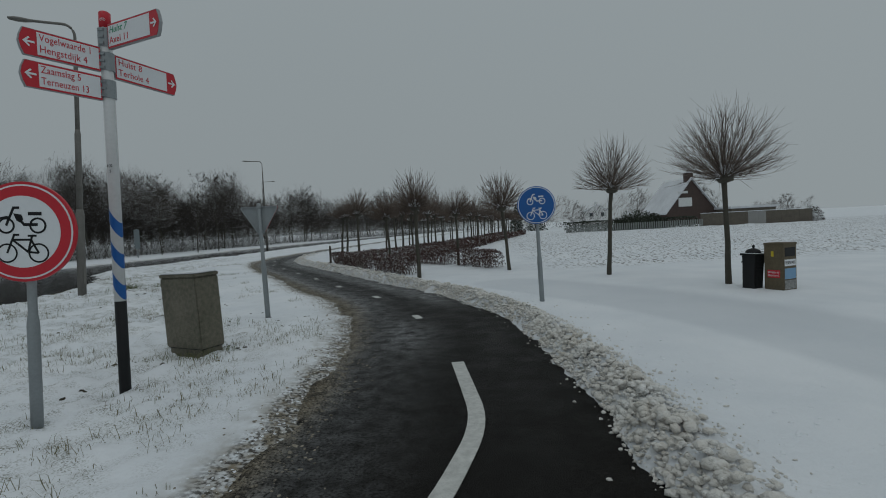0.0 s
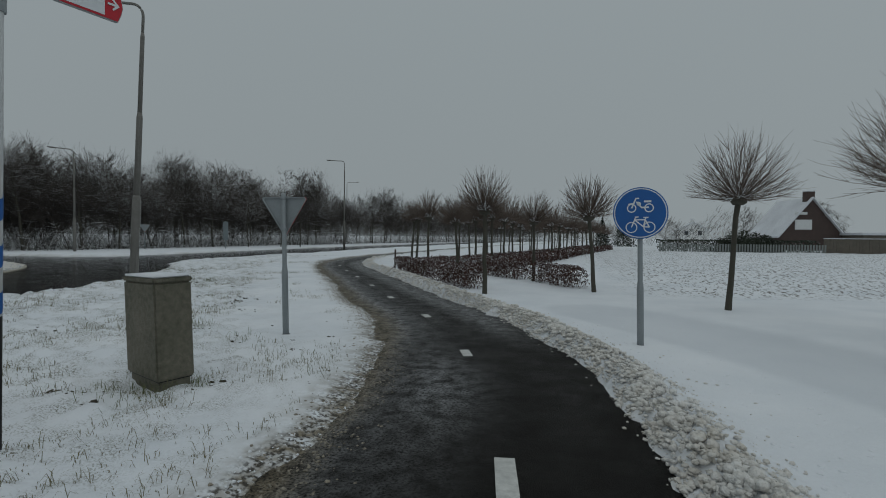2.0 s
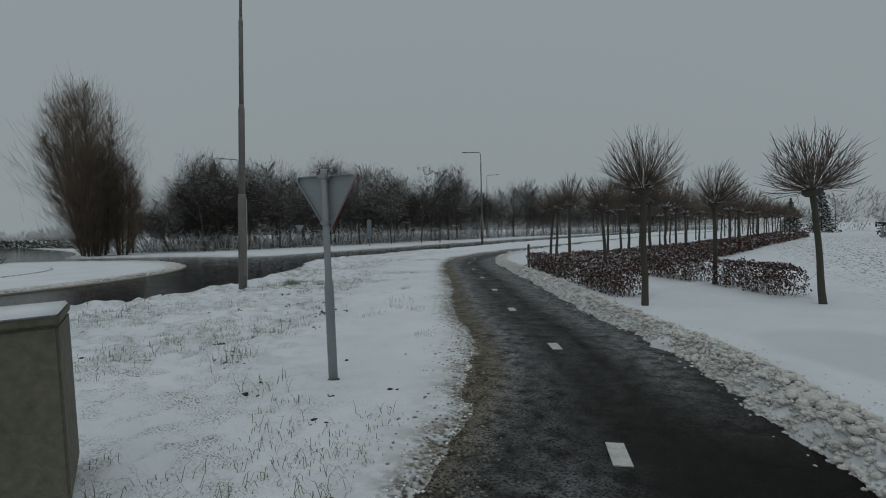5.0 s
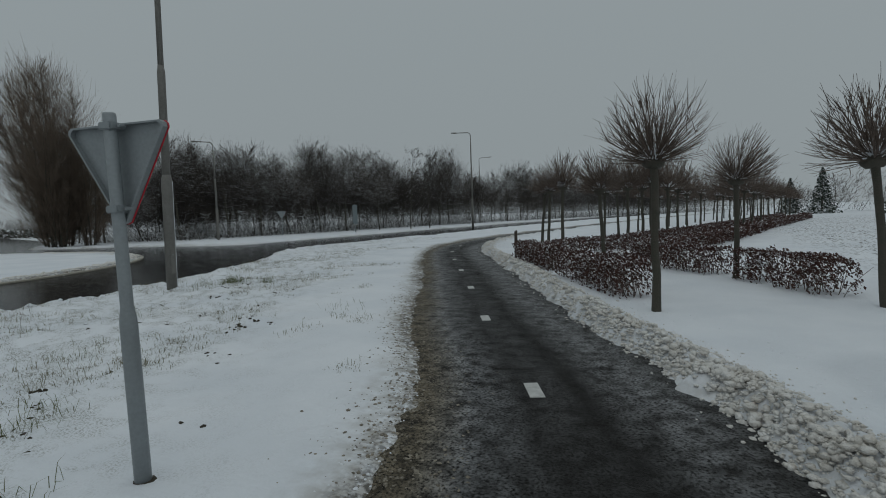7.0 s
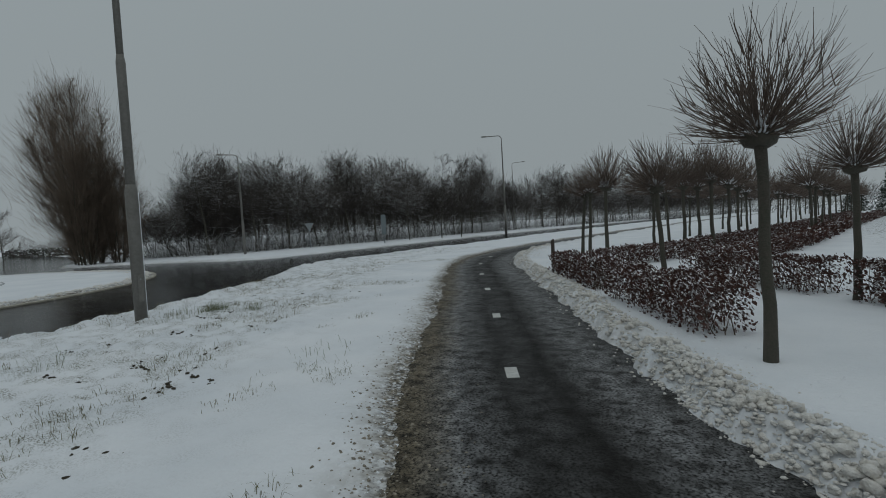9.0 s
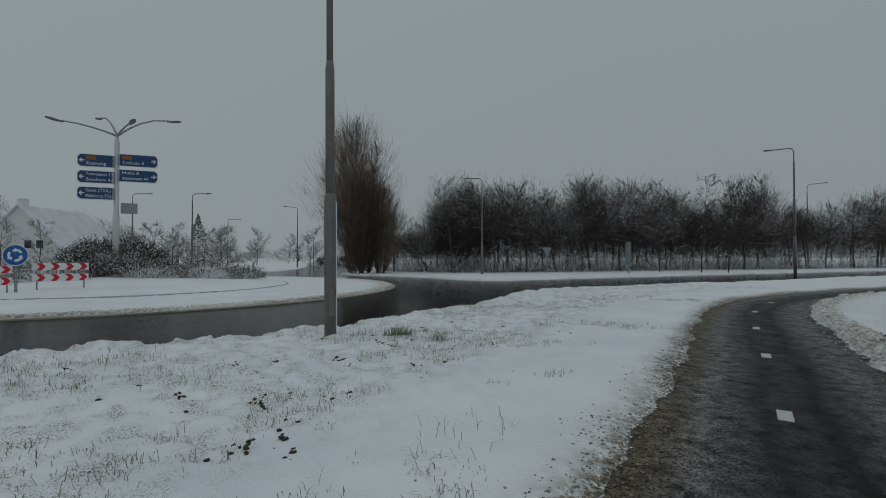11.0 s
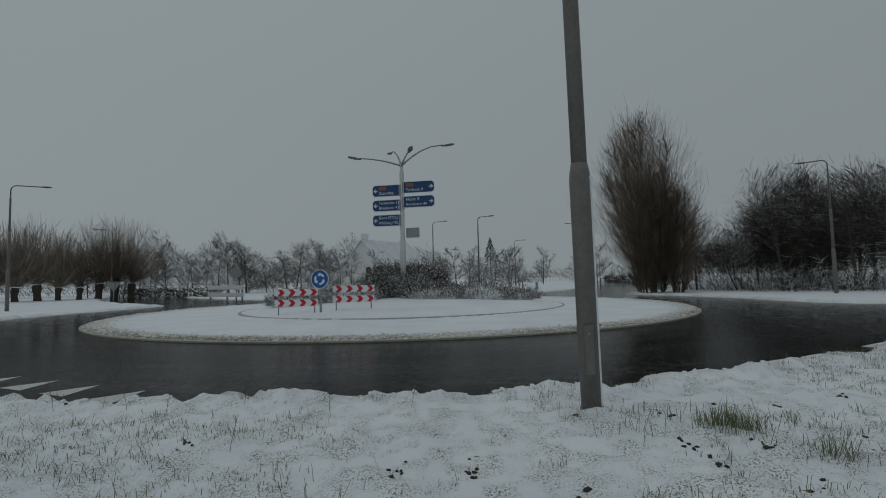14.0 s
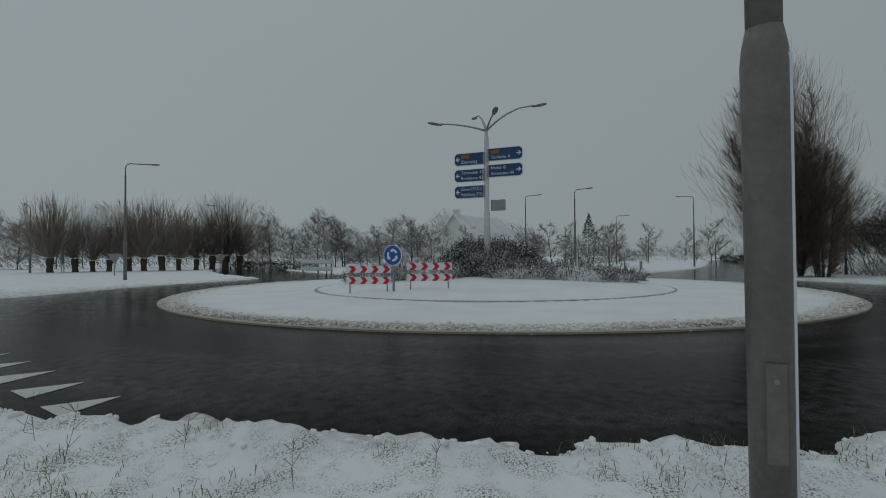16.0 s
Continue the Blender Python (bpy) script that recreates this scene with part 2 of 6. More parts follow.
# ---------------------------------------------------------------- mesh helpers
def link(name, bm, mat, parent=None, label="", smooth=False):
    me = bpy.data.meshes.new(name)
    bm.to_mesh(me)
    bm.free()
    for m in (mat if isinstance(mat, (list, tuple)) else [mat]):
        me.materials.append(m)
    if smooth:
        me.polygons.foreach_set("use_smooth", [True] * len(me.polygons))
    ob = new(name, me)
    if parent:
        ob.parent = parent
    if label:
        tagged(ob, label)
    return ob


def part(name, bm, mat, parent, label="", smooth=False):
    return link(name, bm, mat, parent, label, smooth)


def raw(name, verts, faces, mat, parent=None, smooth=False):
    me = bpy.data.meshes.new(name)
    me.from_pydata([tuple(v) for v in verts], [], [tuple(f) for f in faces])
    me.materials.append(mat)
    if smooth:
        me.polygons.foreach_set("use_smooth", [True] * len(me.polygons))
    me.update()
    ob = new(name, me)
    if parent:
        ob.parent = parent
    return ob


def thing(name, label, category, group="", m=None, kind=""):
    ob = new(name)
    if m is not None:
        ob.matrix_basis = m
    return tagged(ob, label, category, group, kind)


def box(w, d, h, at=(0, 0, 0), bevel=0.0, bm=None):
    """A box on its base centre."""
    bm = bm or bmesh.new()
    r = bmesh.ops.create_cube(bm, size=1.0, matrix=Matrix.Translation((at[0], at[1], at[2] + h / 2)) @ Matrix.Diagonal((w, d, h, 1)))
    if bevel:
        es = list({e for v in r["verts"] for e in v.link_edges})
        bmesh.ops.bevel(bm, geom=es, offset=bevel, segments=2, affect="EDGES")
    return bm


def lathe(profile, n=16, bm=None, m=Matrix()):
    """Turns a profile of (radius, height) round the upright axis."""
    bm = bm or bmesh.new()
    rings = []
    for r, z in profile:
        rings.append([bm.verts.new(m @ Vector((r * math.cos(2 * math.pi * i / n), r * math.sin(2 * math.pi * i / n), z))) for i in range(n)])
    for a, c in zip(rings, rings[1:]):
        for i in range(n):
            bm.faces.new((a[i], a[(i + 1) % n], c[(i + 1) % n], c[i]))
    bm.faces.new(rings[-1])
    bm.faces.new(rings[0][::-1])
    return bm


def tube(points, radii, n=10, bm=None):
    """A round bar along points."""
    bm = bm or bmesh.new()
    pts = [Vector(p) for p in points]
    rings, up = [], Vector((0.3, 0.2, 1)).normalized()
    for i, p in enumerate(pts):
        d = (pts[min(i + 1, len(pts) - 1)] - pts[max(i - 1, 0)]).normalized()
        s = d.cross(up if abs(d.dot(up)) < 0.95 else Vector((1, 0, 0))).normalized()
        t = d.cross(s)
        r = radii[i] if isinstance(radii, (list, tuple)) else radii
        rings.append([bm.verts.new(p + r * (math.cos(2 * math.pi * k / n) * s + math.sin(2 * math.pi * k / n) * t)) for k in range(n)])
    for a, c in zip(rings, rings[1:]):
        for k in range(n):
            bm.faces.new((a[k], a[(k + 1) % n], c[(k + 1) % n], c[k]))
    bm.faces.new(rings[-1])
    bm.faces.new(rings[0][::-1])
    return bm


def plate(outline, thick, m=Matrix(), bm=None):
    """A flat plate: an outline in x and z, its face at y = 0 looking to -y, its depth to +y."""
    bm = bm or bmesh.new()
    f = [bm.verts.new(m @ Vector((x, 0, z))) for x, z in outline]
    g = [bm.verts.new(m @ Vector((x, thick, z))) for x, z in outline]
    bm.faces.new(f)
    bm.faces.new(g[::-1])
    for i in range(len(f)):
        j = (i + 1) % len(f)
        bm.faces.new((f[j], f[i], g[i], g[j]))
    bmesh.ops.recalc_face_normals(bm, faces=bm.faces)
    return bm


def circle_outline(r, cx=0, cz=0, n=40):
    return [(cx + r * math.cos(2 * math.pi * i / n), cz + r * math.sin(2 * math.pi * i / n)) for i in range(n)]


def vnoise(x, y, scale, seed):
    """Smooth value noise in 0..1 on arrays."""
    x, y = x / scale, y / scale
    xi, yi = np.floor(x).astype(np.int64), np.floor(y).astype(np.int64)
    fx, fy = x - xi, y - yi
    fx, fy = fx * fx * (3 - 2 * fx), fy * fy * (3 - 2 * fy)

    def hsh(a, b):
        h = (a * 374761393 + b * 668265263 + seed * 1442695041) & 0xFFFFFFFF
        h = ((h ^ (h >> 13)) * 1274126177) & 0xFFFFFFFF
        return ((h ^ (h >> 16)) & 0xFFFF) / 65535.0
    a = hsh(xi, yi) * (1 - fx) + hsh(xi + 1, yi) * fx
    c = hsh(xi, yi + 1) * (1 - fx) + hsh(xi + 1, yi + 1) * fx
    return a * (1 - fy) + c * fy


def smooth_line(pts, step):
    """A Catmull-Rom line through pts, sampled about every step metres."""
    p = [Vector(q) for q in pts]
    p = [2 * p[0] - p[1], *p, 2 * p[-1] - p[-2]]
    out = []
    for a, b, c, d in zip(p, p[1:], p[2:], p[3:]):
        k = max(2, int((c - b).length / step))
        for i in range(k):
            t = i / k
            out.append(0.5 * (2 * b + (c - a) * t + (2 * a - 5 * b + 4 * c - d) * t * t + (3 * b - a - 3 * c + d) * t ** 3))
    out.append(p[-2])
    return out


def line_distance(x, y, line):
    """Signed distance (right of the line is positive) from arrays of places to a line."""
    best = np.full(x.shape, 1e9)
    side = np.ones(x.shape)
    for a, b in zip(line, line[1:]):
        dx, dy = b[0] - a[0], b[1] - a[1]
        q = dx * dx + dy * dy
        t = np.clip(((x - a[0]) * dx + (y - a[1]) * dy) / q, 0, 1)
        ex, ey = x - a[0] - t * dx, y - a[1] - t * dy
        d = np.hypot(ex, ey)
        near = d < best
        best = np.where(near, d, best)
        side = np.where(near, np.sign(dy * ex - dx * ey), side)
    return best * side


# ---------------------------------------------------------------- ground plan
PATH_LINE = smooth_line([(-0.9, -6), (-0.5, -3), (-0.15, 0.5), (0.0, 2.5), (0.02, 4.4), (-0.10, 6.0), (-0.42, 7.5), (-1.45, 9.9), (-2.78, 12.15), (-4.05, 14.5), (-5.4, 17.05), (-6.85, 19.6), (-8.3, 22.4),
                         (-9.4, 25.5), (-9.9, 29.5), (-9.8, 35), (-8.9, 45), (-7.0, 60), (-3.0, 85), (6.0, 130)], 0.7)
HALF = 1.22


def left_half(y):
    """The free half width of the path on its left."""
    return 1.10 - 0.20 * np.clip((y - 6.0) / 3.5, 0, 1)


RB = (-27.0, 8.6)
RB_IN, RB_OUT = 11.8, 16.6
ARMS = [  # the roads that leave the roundabout, with half widths
    (smooth_line([(-21.5, 19), (-20.2, 27), (-19.8, 38), (-19.0, 55), (-16.0, 82), (-8.0, 130), (12, 200)], 2.5), 3.7),
    (smooth_line([(-15.5, 0), (-14.5, -8), (-12.5, -22), (-9, -60)], 2.5), 4.3),
    (smooth_line([(-36, -3), (-44, -13), (-58, -25), (-110, -60)], 3.0), 3.6),
    (smooth_line([(-39, 18), (-52, 25), (-75, 33), (-140, 50)], 3.0), 3.6),
]
TRACK = smooth_line([(4.6, -2.0), (4.45, 1.5), (4.3, 4.0), (3.95, 6.2), (3.3, 8.0), (2.4, 9.6), (1.4, 11.0)], 0.7)


def road_distance(x, y):
    """Below zero on the carriageway."""
    r = np.hypot(x - RB[0], y - RB[1])
    d = r - RB_OUT
    for line, half in ARMS:
        away = np.abs(line_distance(x, y, line)) - half
        k = 3.0   # rounded corners where an arm meets the ring
        h = np.clip(0.5 + 0.5 * (away - d) / k, 0, 1)
        d = away * (1 - h) + d * h - k * h * (1 - h)
    return np.maximum(d, RB_IN - r)


def spaced(stops):
    """Grid lines from (place, step) stops, with the step blending between them."""
    out = [stops[0][0]]
    for (a, sa), (b, sb) in zip(stops, stops[1:]):
        while out[-1] < b - 1e-6:
            t = (out[-1] - a) / (b - a)
            s = sa ** (1 - t) * sb ** t
            out.append(min(b, out[-1] + s))
    return np.array(out)


def snow_height(x, y):
    """The snow's height, with its masks: slush, rough verge, field, wheel marks."""
    pd = line_distance(x, y, PATH_LINE)
    rd = road_distance(x, y)
    n1, n2, n3, n4 = vnoise(x, y, 2.3, 1), vnoise(x, y, 0.55, 2), vnoise(x, y, 0.17, 3), vnoise(x, y, 0.09, 4)
    near = np.hypot(x + 4, y - 9) < 45
    rough = np.clip((-1.35 - pd) / 1.2, 0, 1) * np.clip((rd - 0.05) / 0.4, 0, 1) * (pd < 0) * np.where(np.hypot(x + 6, y - 8) < 26, 1, 0)
    # a smooth, trodden strip lies along the path further on
    strip = np.clip((y - 6.5) / 2.0, 0, 1) * np.clip((pd + 3.5) / 0.8, 0, 1)
    rough = rough * (1 - 0.8 * strip)
    rough = np.where(np.hypot(x - RB[0], y - RB[1]) < RB_IN + 2, 0, rough)
    z = 0.055 + 0.05 * (n1 - 0.5) + 0.030 * (n2 - 0.5) * (0.5 + rough) + 0.040 * (n3 - 0.5) * (0.32 + 1.9 * rough) + 0.030 * (n4 - 0.5) * (0.26 + 1.7 * rough)
    z = np.where(np.hypot(x - RB[0], y - RB[1]) < RB_IN, 0.055 + 0.02 * (n1 - 0.5) + 0.006 * (n2 - 0.5), z)
    z = np.maximum(z, 0.016 + 0.25 * z)      # hollows stay above the asphalt beneath
    # the path's edges: a thin ragged left one, a lumpy bank on the right
    edge = (n2 - 0.5) * 0.34 + (n3 - 0.5) * 0.20 + (n4 - 0.5) * 0.10
    out_r = pd - (HALF - 0.10) + edge * 0.55
    out_l = -pd - left_half(y) + edge * 0.45 + 0.22 * np.clip((7.5 - y) / 4, 0, 1) * (vnoise(x, y, 0.9, 9) - 0.7)
    outside = np.where(pd > 0, out_r, out_l)
    bank = np.where(pd > 0, 0.085 * np.exp(-((out_r - 0.30) / 0.24) ** 2) * (0.25 + 0.9 * n3 + 0.7 * n4 + 0.4 * n2), 0.02 * np.exp(-((out_l - 0.15) / 0.2) ** 2) * (0.3 + n3))
    bank = bank * (np.abs(pd) < 4)
    z = z + bank
    w = np.clip(outside / np.where(pd > 0, 0.13, 0.42), -1, 1)
    z = np.where(np.abs(pd) < 3.2, np.where(w < 0, -0.10 + 0.10 * (1 + w), z * w), z)
    # the road's edges
    redge = rd - 0.05 + (n2 - 0.5) * 0.5 + (n3 - 0.5) * 0.25
    w = np.clip(redge / 0.22, -1, 1)
    inner = np.hypot(x - RB[0], y - RB[1]) < RB_IN + 2
    redge_in = rd + (n3 - 0.5) * 0.10
    w = np.where(inner, np.clip(redge_in / 0.12, -1, 1), w)
    close = rd < 1.5
    rim = np.where(inner, 0.045, 0.055) * np.exp(-((rd - 0.4) / 0.3) ** 2) * (0.4 + np.where(inner, 0.3, 1.0) * n3 + 0.5 * n2)
    z = np.where(close, np.where(w < 0, -0.12 + 0.12 * (1 + w), (z + rim) * w), z)
    # the island swells to its middle
    r = np.hypot(x - RB[0], y - RB[1])
    dome = np.clip((RB_IN - 0.2 - r) / RB_IN, 0, 1)
    z = z + 0.10 * dome + 0.36 * np.clip((6.9 - r) / 6.9, 0, 1) ** 0.7 + 0.03 * (r < 6.9)
    fieldm = np.clip((x - 2.2) / 2, 0, 1) * np.clip((y - 13.0 - 0.10 * (x - 3)) / 1.2, 0, 1) * np.clip((75 - y) / 20, 0, 1)
    z = z + 0.06 * fieldm * (n2 - 0.4) + 0.05 * fieldm * (n3 - 0.5)
    td = np.abs(line_distance(x, y, TRACK))
    track = np.clip((1.05 - td) / 0.22, 0, 1) * np.clip((pd - 1.9) / 0.5, 0, 1) * (0.6 + 0.4 * n1)
    z = np.where(track > 0, z * (1 - track) + (0.022 + 0.008 * (n1 - 0.5)) * track, z)
    grime = np.where(pd > 0, 0.42 * np.exp(-(np.maximum(out_r - 0.05, 0) / 0.42) ** 2), 1.25 * np.exp(-(np.maximum(out_l, 0) / 0.30) ** 2)) * (np.abs(pd) < 3.5)
    grime = np.maximum(grime, np.where(close, np.where(inner, 0.95, 0.55) * np.exp(-(np.maximum(rd, 0) / np.where(inner, 0.60, 0.30)) ** 2), 0))
    grime = np.clip(grime * (0.55 + 0.8 * n1), 0, 1)
    return z, grime, rough, fieldm, track


XS = spaced([(-3000, 600), (-300, 60), (-95, 3), (-48, 0.55), (-30, 0.28), (-14, 0.14), (-10, 0.095), (-4, 0.064), (1.8, 0.064), (4, 0.15), (9, 0.35), (40, 1.5), (300, 60), (3000, 600)])
YS = spaced([(-3000, 600), (-200, 60), (-60, 3), (-14, 0.5), (1.5, 0.12), (3.5, 0.064), (14, 0.085), (22, 0.18), (40, 0.5), (90, 2), (300, 60), (3000, 600)])
GX, GY = np.meshgrid(XS, YS, indexing="ij")
GZ, GRIME, ROUGH, FIELD, TRACKS = snow_height(GX, GY)
XL, YL = XS.tolist(), YS.tolist()


def bisect(row, value):
    lo, hi = 0, len(row)
    while lo < hi:
        mid = (lo + hi) // 2
        if row[mid] > value:
            hi = mid
        else:
            lo = mid + 1
    return lo


def sheet(name, gx, gy, gz, keep, attrs, mat):
    nx, ny = gx.shape
    idx = np.arange(nx * ny).reshape(nx, ny)
    quads = np.stack([idx[:-1, :-1], idx[1:, :-1], idx[1:, 1:], idx[:-1, 1:]], -1).reshape(-1, 4)
    if keep is not None:
        quads = quads[keep[:-1, :-1].reshape(-1)]
    used = np.unique(quads)
    back = np.full(nx * ny, -1)
    back[used] = np.arange(len(used))
    co = np.stack([gx.ravel()[used], gy.ravel()[used], gz.ravel()[used]], -1).astype(np.float32)
    me = bpy.data.meshes.new(name)
    me.vertices.add(len(co))
    me.vertices.foreach_set("co", co.ravel())
    me.loops.add(len(quads) * 4)
    me.loops.foreach_set("vertex_index", back[quads].ravel().astype(np.int32))
    me.polygons.add(len(quads))
    me.polygons.foreach_set("loop_start", np.arange(0, len(quads) * 4, 4, dtype=np.int32))
    me.polygons.foreach_set("use_smooth", np.ones(len(quads), dtype=bool))
    me.materials.append(mat)
    for key, a in attrs.items():
        at = me.attributes.new(key, "FLOAT", "POINT")
        at.data.foreach_set("value", a.ravel()[used].astype(np.float32))
    me.update()
    me.validate()
    return new(name, me)


def ground_z(x, y):
    """The snow sheet's height at a place."""
    i = min(max(bisect(XL, x) - 1, 0), len(XL) - 2)
    j = min(max(bisect(YL, y) - 1, 0), len(YL) - 2)
    u, v = (x - XL[i]) / (XL[i + 1] - XL[i]), (y - YL[j]) / (YL[j + 1] - YL[j])
    a = GZ[i, j] * (1 - u) + GZ[i + 1, j] * u
    b = GZ[i, j + 1] * (1 - u) + GZ[i + 1, j + 1] * u
    return float(a * (1 - v) + b * v)


tagged(sheet("ground", GX, GY, GZ, None, {"grime": GRIME, "rough": ROUGH, "field": FIELD, "track": TRACKS}, SNOWGROUND),
       "snow-covered verge and ploughed field with grass showing through", "ground", kind="structure")

# the carriageway, a flat sheet that the snow overlaps at its edges
rx, ry = np.meshgrid(spaced([(-140, 3), (-48, 0.3), (-9, 0.25)]), spaced([(-60, 2), (-12, 0.3), (30, 0.3), (200, 4)]), indexing="ij")
rdist = road_distance(rx, ry)
ring = np.hypot(rx - RB[0], ry - RB[1])
rs = 0.22 + 0.5 * (vnoise(rx, ry, 3.0, 21) - 0.4) + 0.5 * np.exp(-np.abs(ring - 15.2) / 0.5)
for lane, wide in ((12.5, 0.22), (13.4, 0.16), (14.5, 0.20), (16.0, 0.25)):      # slush left between the wheel tracks
    rs = rs + 0.75 * np.exp(-((ring - lane - 0.5 * (vnoise(rx, ry, 5.0, 23) - 0.5)) / wide) ** 2) * vnoise(rx, ry, 1.6, 22)
rs = np.clip(rs, 0, 1)
tagged(sheet("road", rx, ry, np.full(rx.shape, 0.0), rdist < 1.4, {"slush": rs}, ROADASPH), "wet dark asphalt roundabout and its approach roads", "road", kind="structure")

# the cycle path, a strip with a slight crown
pv, pf, ps, pm = [], [], [], []
offs = [-1.32 + 0.066 * i for i in range(41)]
pl = smooth_line([tuple(p) for p in PATH_LINE], 0.25)
for i, p in enumerate(pl):
    d = (pl[min(i + 1, len(pl) - 1)] - pl[max(i - 1, 0)]).normalized()
    for o in offs:
        pv.append((p.x + d.y * o, p.y - d.x * o, 0.012 * (1 - (o / 1.3) ** 2)))
        later = min(1, max(0, (p.y - 7.5) / 2.0))
        lh = float(left_half(p.y))
        wob = 0.10 * noise.noise(Vector((p.y * 1.1, 0, 4)))
        pm.append(max(0.0, min(1.0, (-o - lh + 0.26 + 0.14 * later + wob) * 3.2)))
        wheel = 1 - later * (0.85 * math.exp(-((o - 0.30 - wob) / 0.085) ** 2) + 0.6 * math.exp(-((o + 0.12 - wob) / 0.07) ** 2))
        film_left = max(0.0, min(1.0, (-o - 0.02) * 1.3)) * (0.30 + 0.42 * later)
        film_right = 0.62 * later * math.exp(-((o - 0.80 + wob) / 0.28) ** 2)
        puddle = 0.60 * math.exp(-((p.y - 6.4) / 1.1) ** 2 - ((o + 0.35) / 0.35) ** 2)
        ps.append(max(0.0, min(1.0, (-o - lh + 0.26 + 0.20 * later + wob) * 3.2)) + (film_left + film_right + 0.22 * later) * wheel + puddle)
k = len(offs)
for i in range(len(pl) - 1):
    for j in range(k - 1):
        pf.append((i * k + j, i * k + j + 1, (i + 1) * k + j + 1, (i + 1) * k + j))
cycle_path = raw("cycle_path", pv, pf, PATHASPH, smooth=True)
for key, vals in (("slush", ps), ("mud", pm)):
    at = cycle_path.data.attributes.new(key, "FLOAT", "POINT")
    at.data.foreach_set("value", np.clip(np.array(vals, dtype=np.float32), 0, 1))
tagged(cycle_path, "wet dark asphalt cycle path with patches of slush", "cycle path", kind="structure")

# ---------------------------------------------------------------- markings and kerbs
def flat_patch(name, outline, mat, z, label, category, group=""):
    bm = bmesh.new()
    top = [bm.verts.new((x, y, z)) for x, y in outline]
    low = [bm.verts.new((x, y, z - 0.006)) for x, y in outline]
    bm.faces.new(top)
    for i in range(len(top)):
        j = (i + 1) % len(top)
        bm.faces.new((top[j], top[i], low[i], low[j]))
    bmesh.ops.recalc_face_normals(bm, faces=bm.faces)
    return tagged(link(name, bm, mat), label, category, group, "structure")


def ribbon(line, half):
    left, right = [], []
    for i, p in enumerate(line):
        d = (line[min(i + 1, len(line) - 1)] - line[max(i - 1, 0)]).normalized()
        left.append((p.x - d.y * half, p.y + d.x * half))
        right.append((p.x + d.y * half, p.y - d.x * half))
    return left + right[::-1]


line = smooth_line([(-0.22, 1.2), (-0.08, 2.1), (0.08, 2.65), (0.21, 3.15), (0.245, 3.55), (0.215, 3.95), (0.17, 4.4), (0.12, 4.88)], 0.12)
flat_patch("centre_line", ribbon(line, 0.062), LINEW, 0.019, "worn white centre line painted on the cycle path", "road marking")
for x, y, dx, dy in [(-0.48, 7.48, -0.30, 0.95), (-1.50, 9.93, -0.46, 0.89), (-2.81, 12.18, -0.48, 0.88), (-4.06, 14.55, -0.46, 0.89), (-5.42, 17.05, -0.48, 0.88), (-6.83, 19.6, -0.46, 0.89), (-8.3, 22.45, -0.40, 0.92), (-9.35, 25.4, -0.25, 0.97)]:
    flat_patch("dash", [(x + a * 0.15 * dx - b * 0.055 * dy, y + a * 0.15 * dy + b * 0.055 * dx) for a, b in ((-1, -1), (1, -1), (1, 1), (-1, 1))], LINEW, 0.019, "short white dash painted on the cycle path", "road marking", "dashes along the path")
for i in range(6):
    x, y = -10.36 - 0.35 * i, 7.22 - 0.86 * i
    dx, dy = -0.36, -0.93
    flat_patch("yield_tooth", [(x + 0.24 * dx, y + 0.24 * dy), (x - 0.24 * dx, y - 0.24 * dy), (x + 0.56 * dy, y - 0.56 * dx)], LINEW, 0.007, "white give-way triangle painted on the road", "road marking", "give-way teeth")


def kerb_ring(name, r, w, z0, z1, mat, label, n=140):
    bm = bmesh.new()
    rows = []
    for rr, z in ((r + w, z0), (r + w, z1 - 0.01), (r + w - 0.02, z1), (r, z1), (r, z0)):
        rows.append([bm.verts.new((RB[0] + rr * math.cos(2 * math.pi * i / n), RB[1] + rr * math.sin(2 * math.pi * i / n), z)) for i in range(n)])
    for a, b in zip(rows, rows[1:]):
        for i in range(n):
            bm.faces.new((a[i], a[(i + 1) % n], b[(i + 1) % n], b[i]))
    bmesh.ops.recalc_face_normals(bm, faces=bm.faces)
    return tagged(link(name, bm, mat), label, "kerb", kind="structure")


KERB = material("kerb_concrete", (0.42, 0.39, 0.33), 0.8, second=(0.24, 0.22, 0.18), scale=2, amount=0.8, bump=0.3)
kerb_ring("island_kerb", RB_IN - 0.12, 0.16, -0.1, 0.045, KERB, "pale concrete kerb round the snowy traffic island")
kerb_ring("apron_kerb", 6.85, 0.14, -0.1, 0.125, material("dark_kerb", (0.2, 0.2, 0.21), 0.8, second=(0.5, 0.52, 0.54), scale=0.9, amount=1.0), "dark inner kerb half buried in snow")


# ---------------------------------------------------------------- lamp posts
def lamp_head(parent, at, rz, tilt=0):
    bm = lathe([(0.02, -0.30), (0.055, -0.27), (0.105, -0.05), (0.11, 0.12), (0.07, 0.28), (0.01, 0.31)], 10)
    bmesh.ops.transform(bm, matrix=Matrix.Translation(at) @ Euler((0, 0, rz)).to_matrix().to_4x4() @ Euler((0, radians(tilt), 0)).to_matrix().to_4x4() @ Matrix.Diagonal((1, 1, 0.5, 1)) @ Euler((0, radians(90), 0)).to_matrix().to_4x4(), verts=bm.verts)
    head = part("lamp_head", bm, LAMPGREY, parent, "grey flat oval lantern", True)
    return head


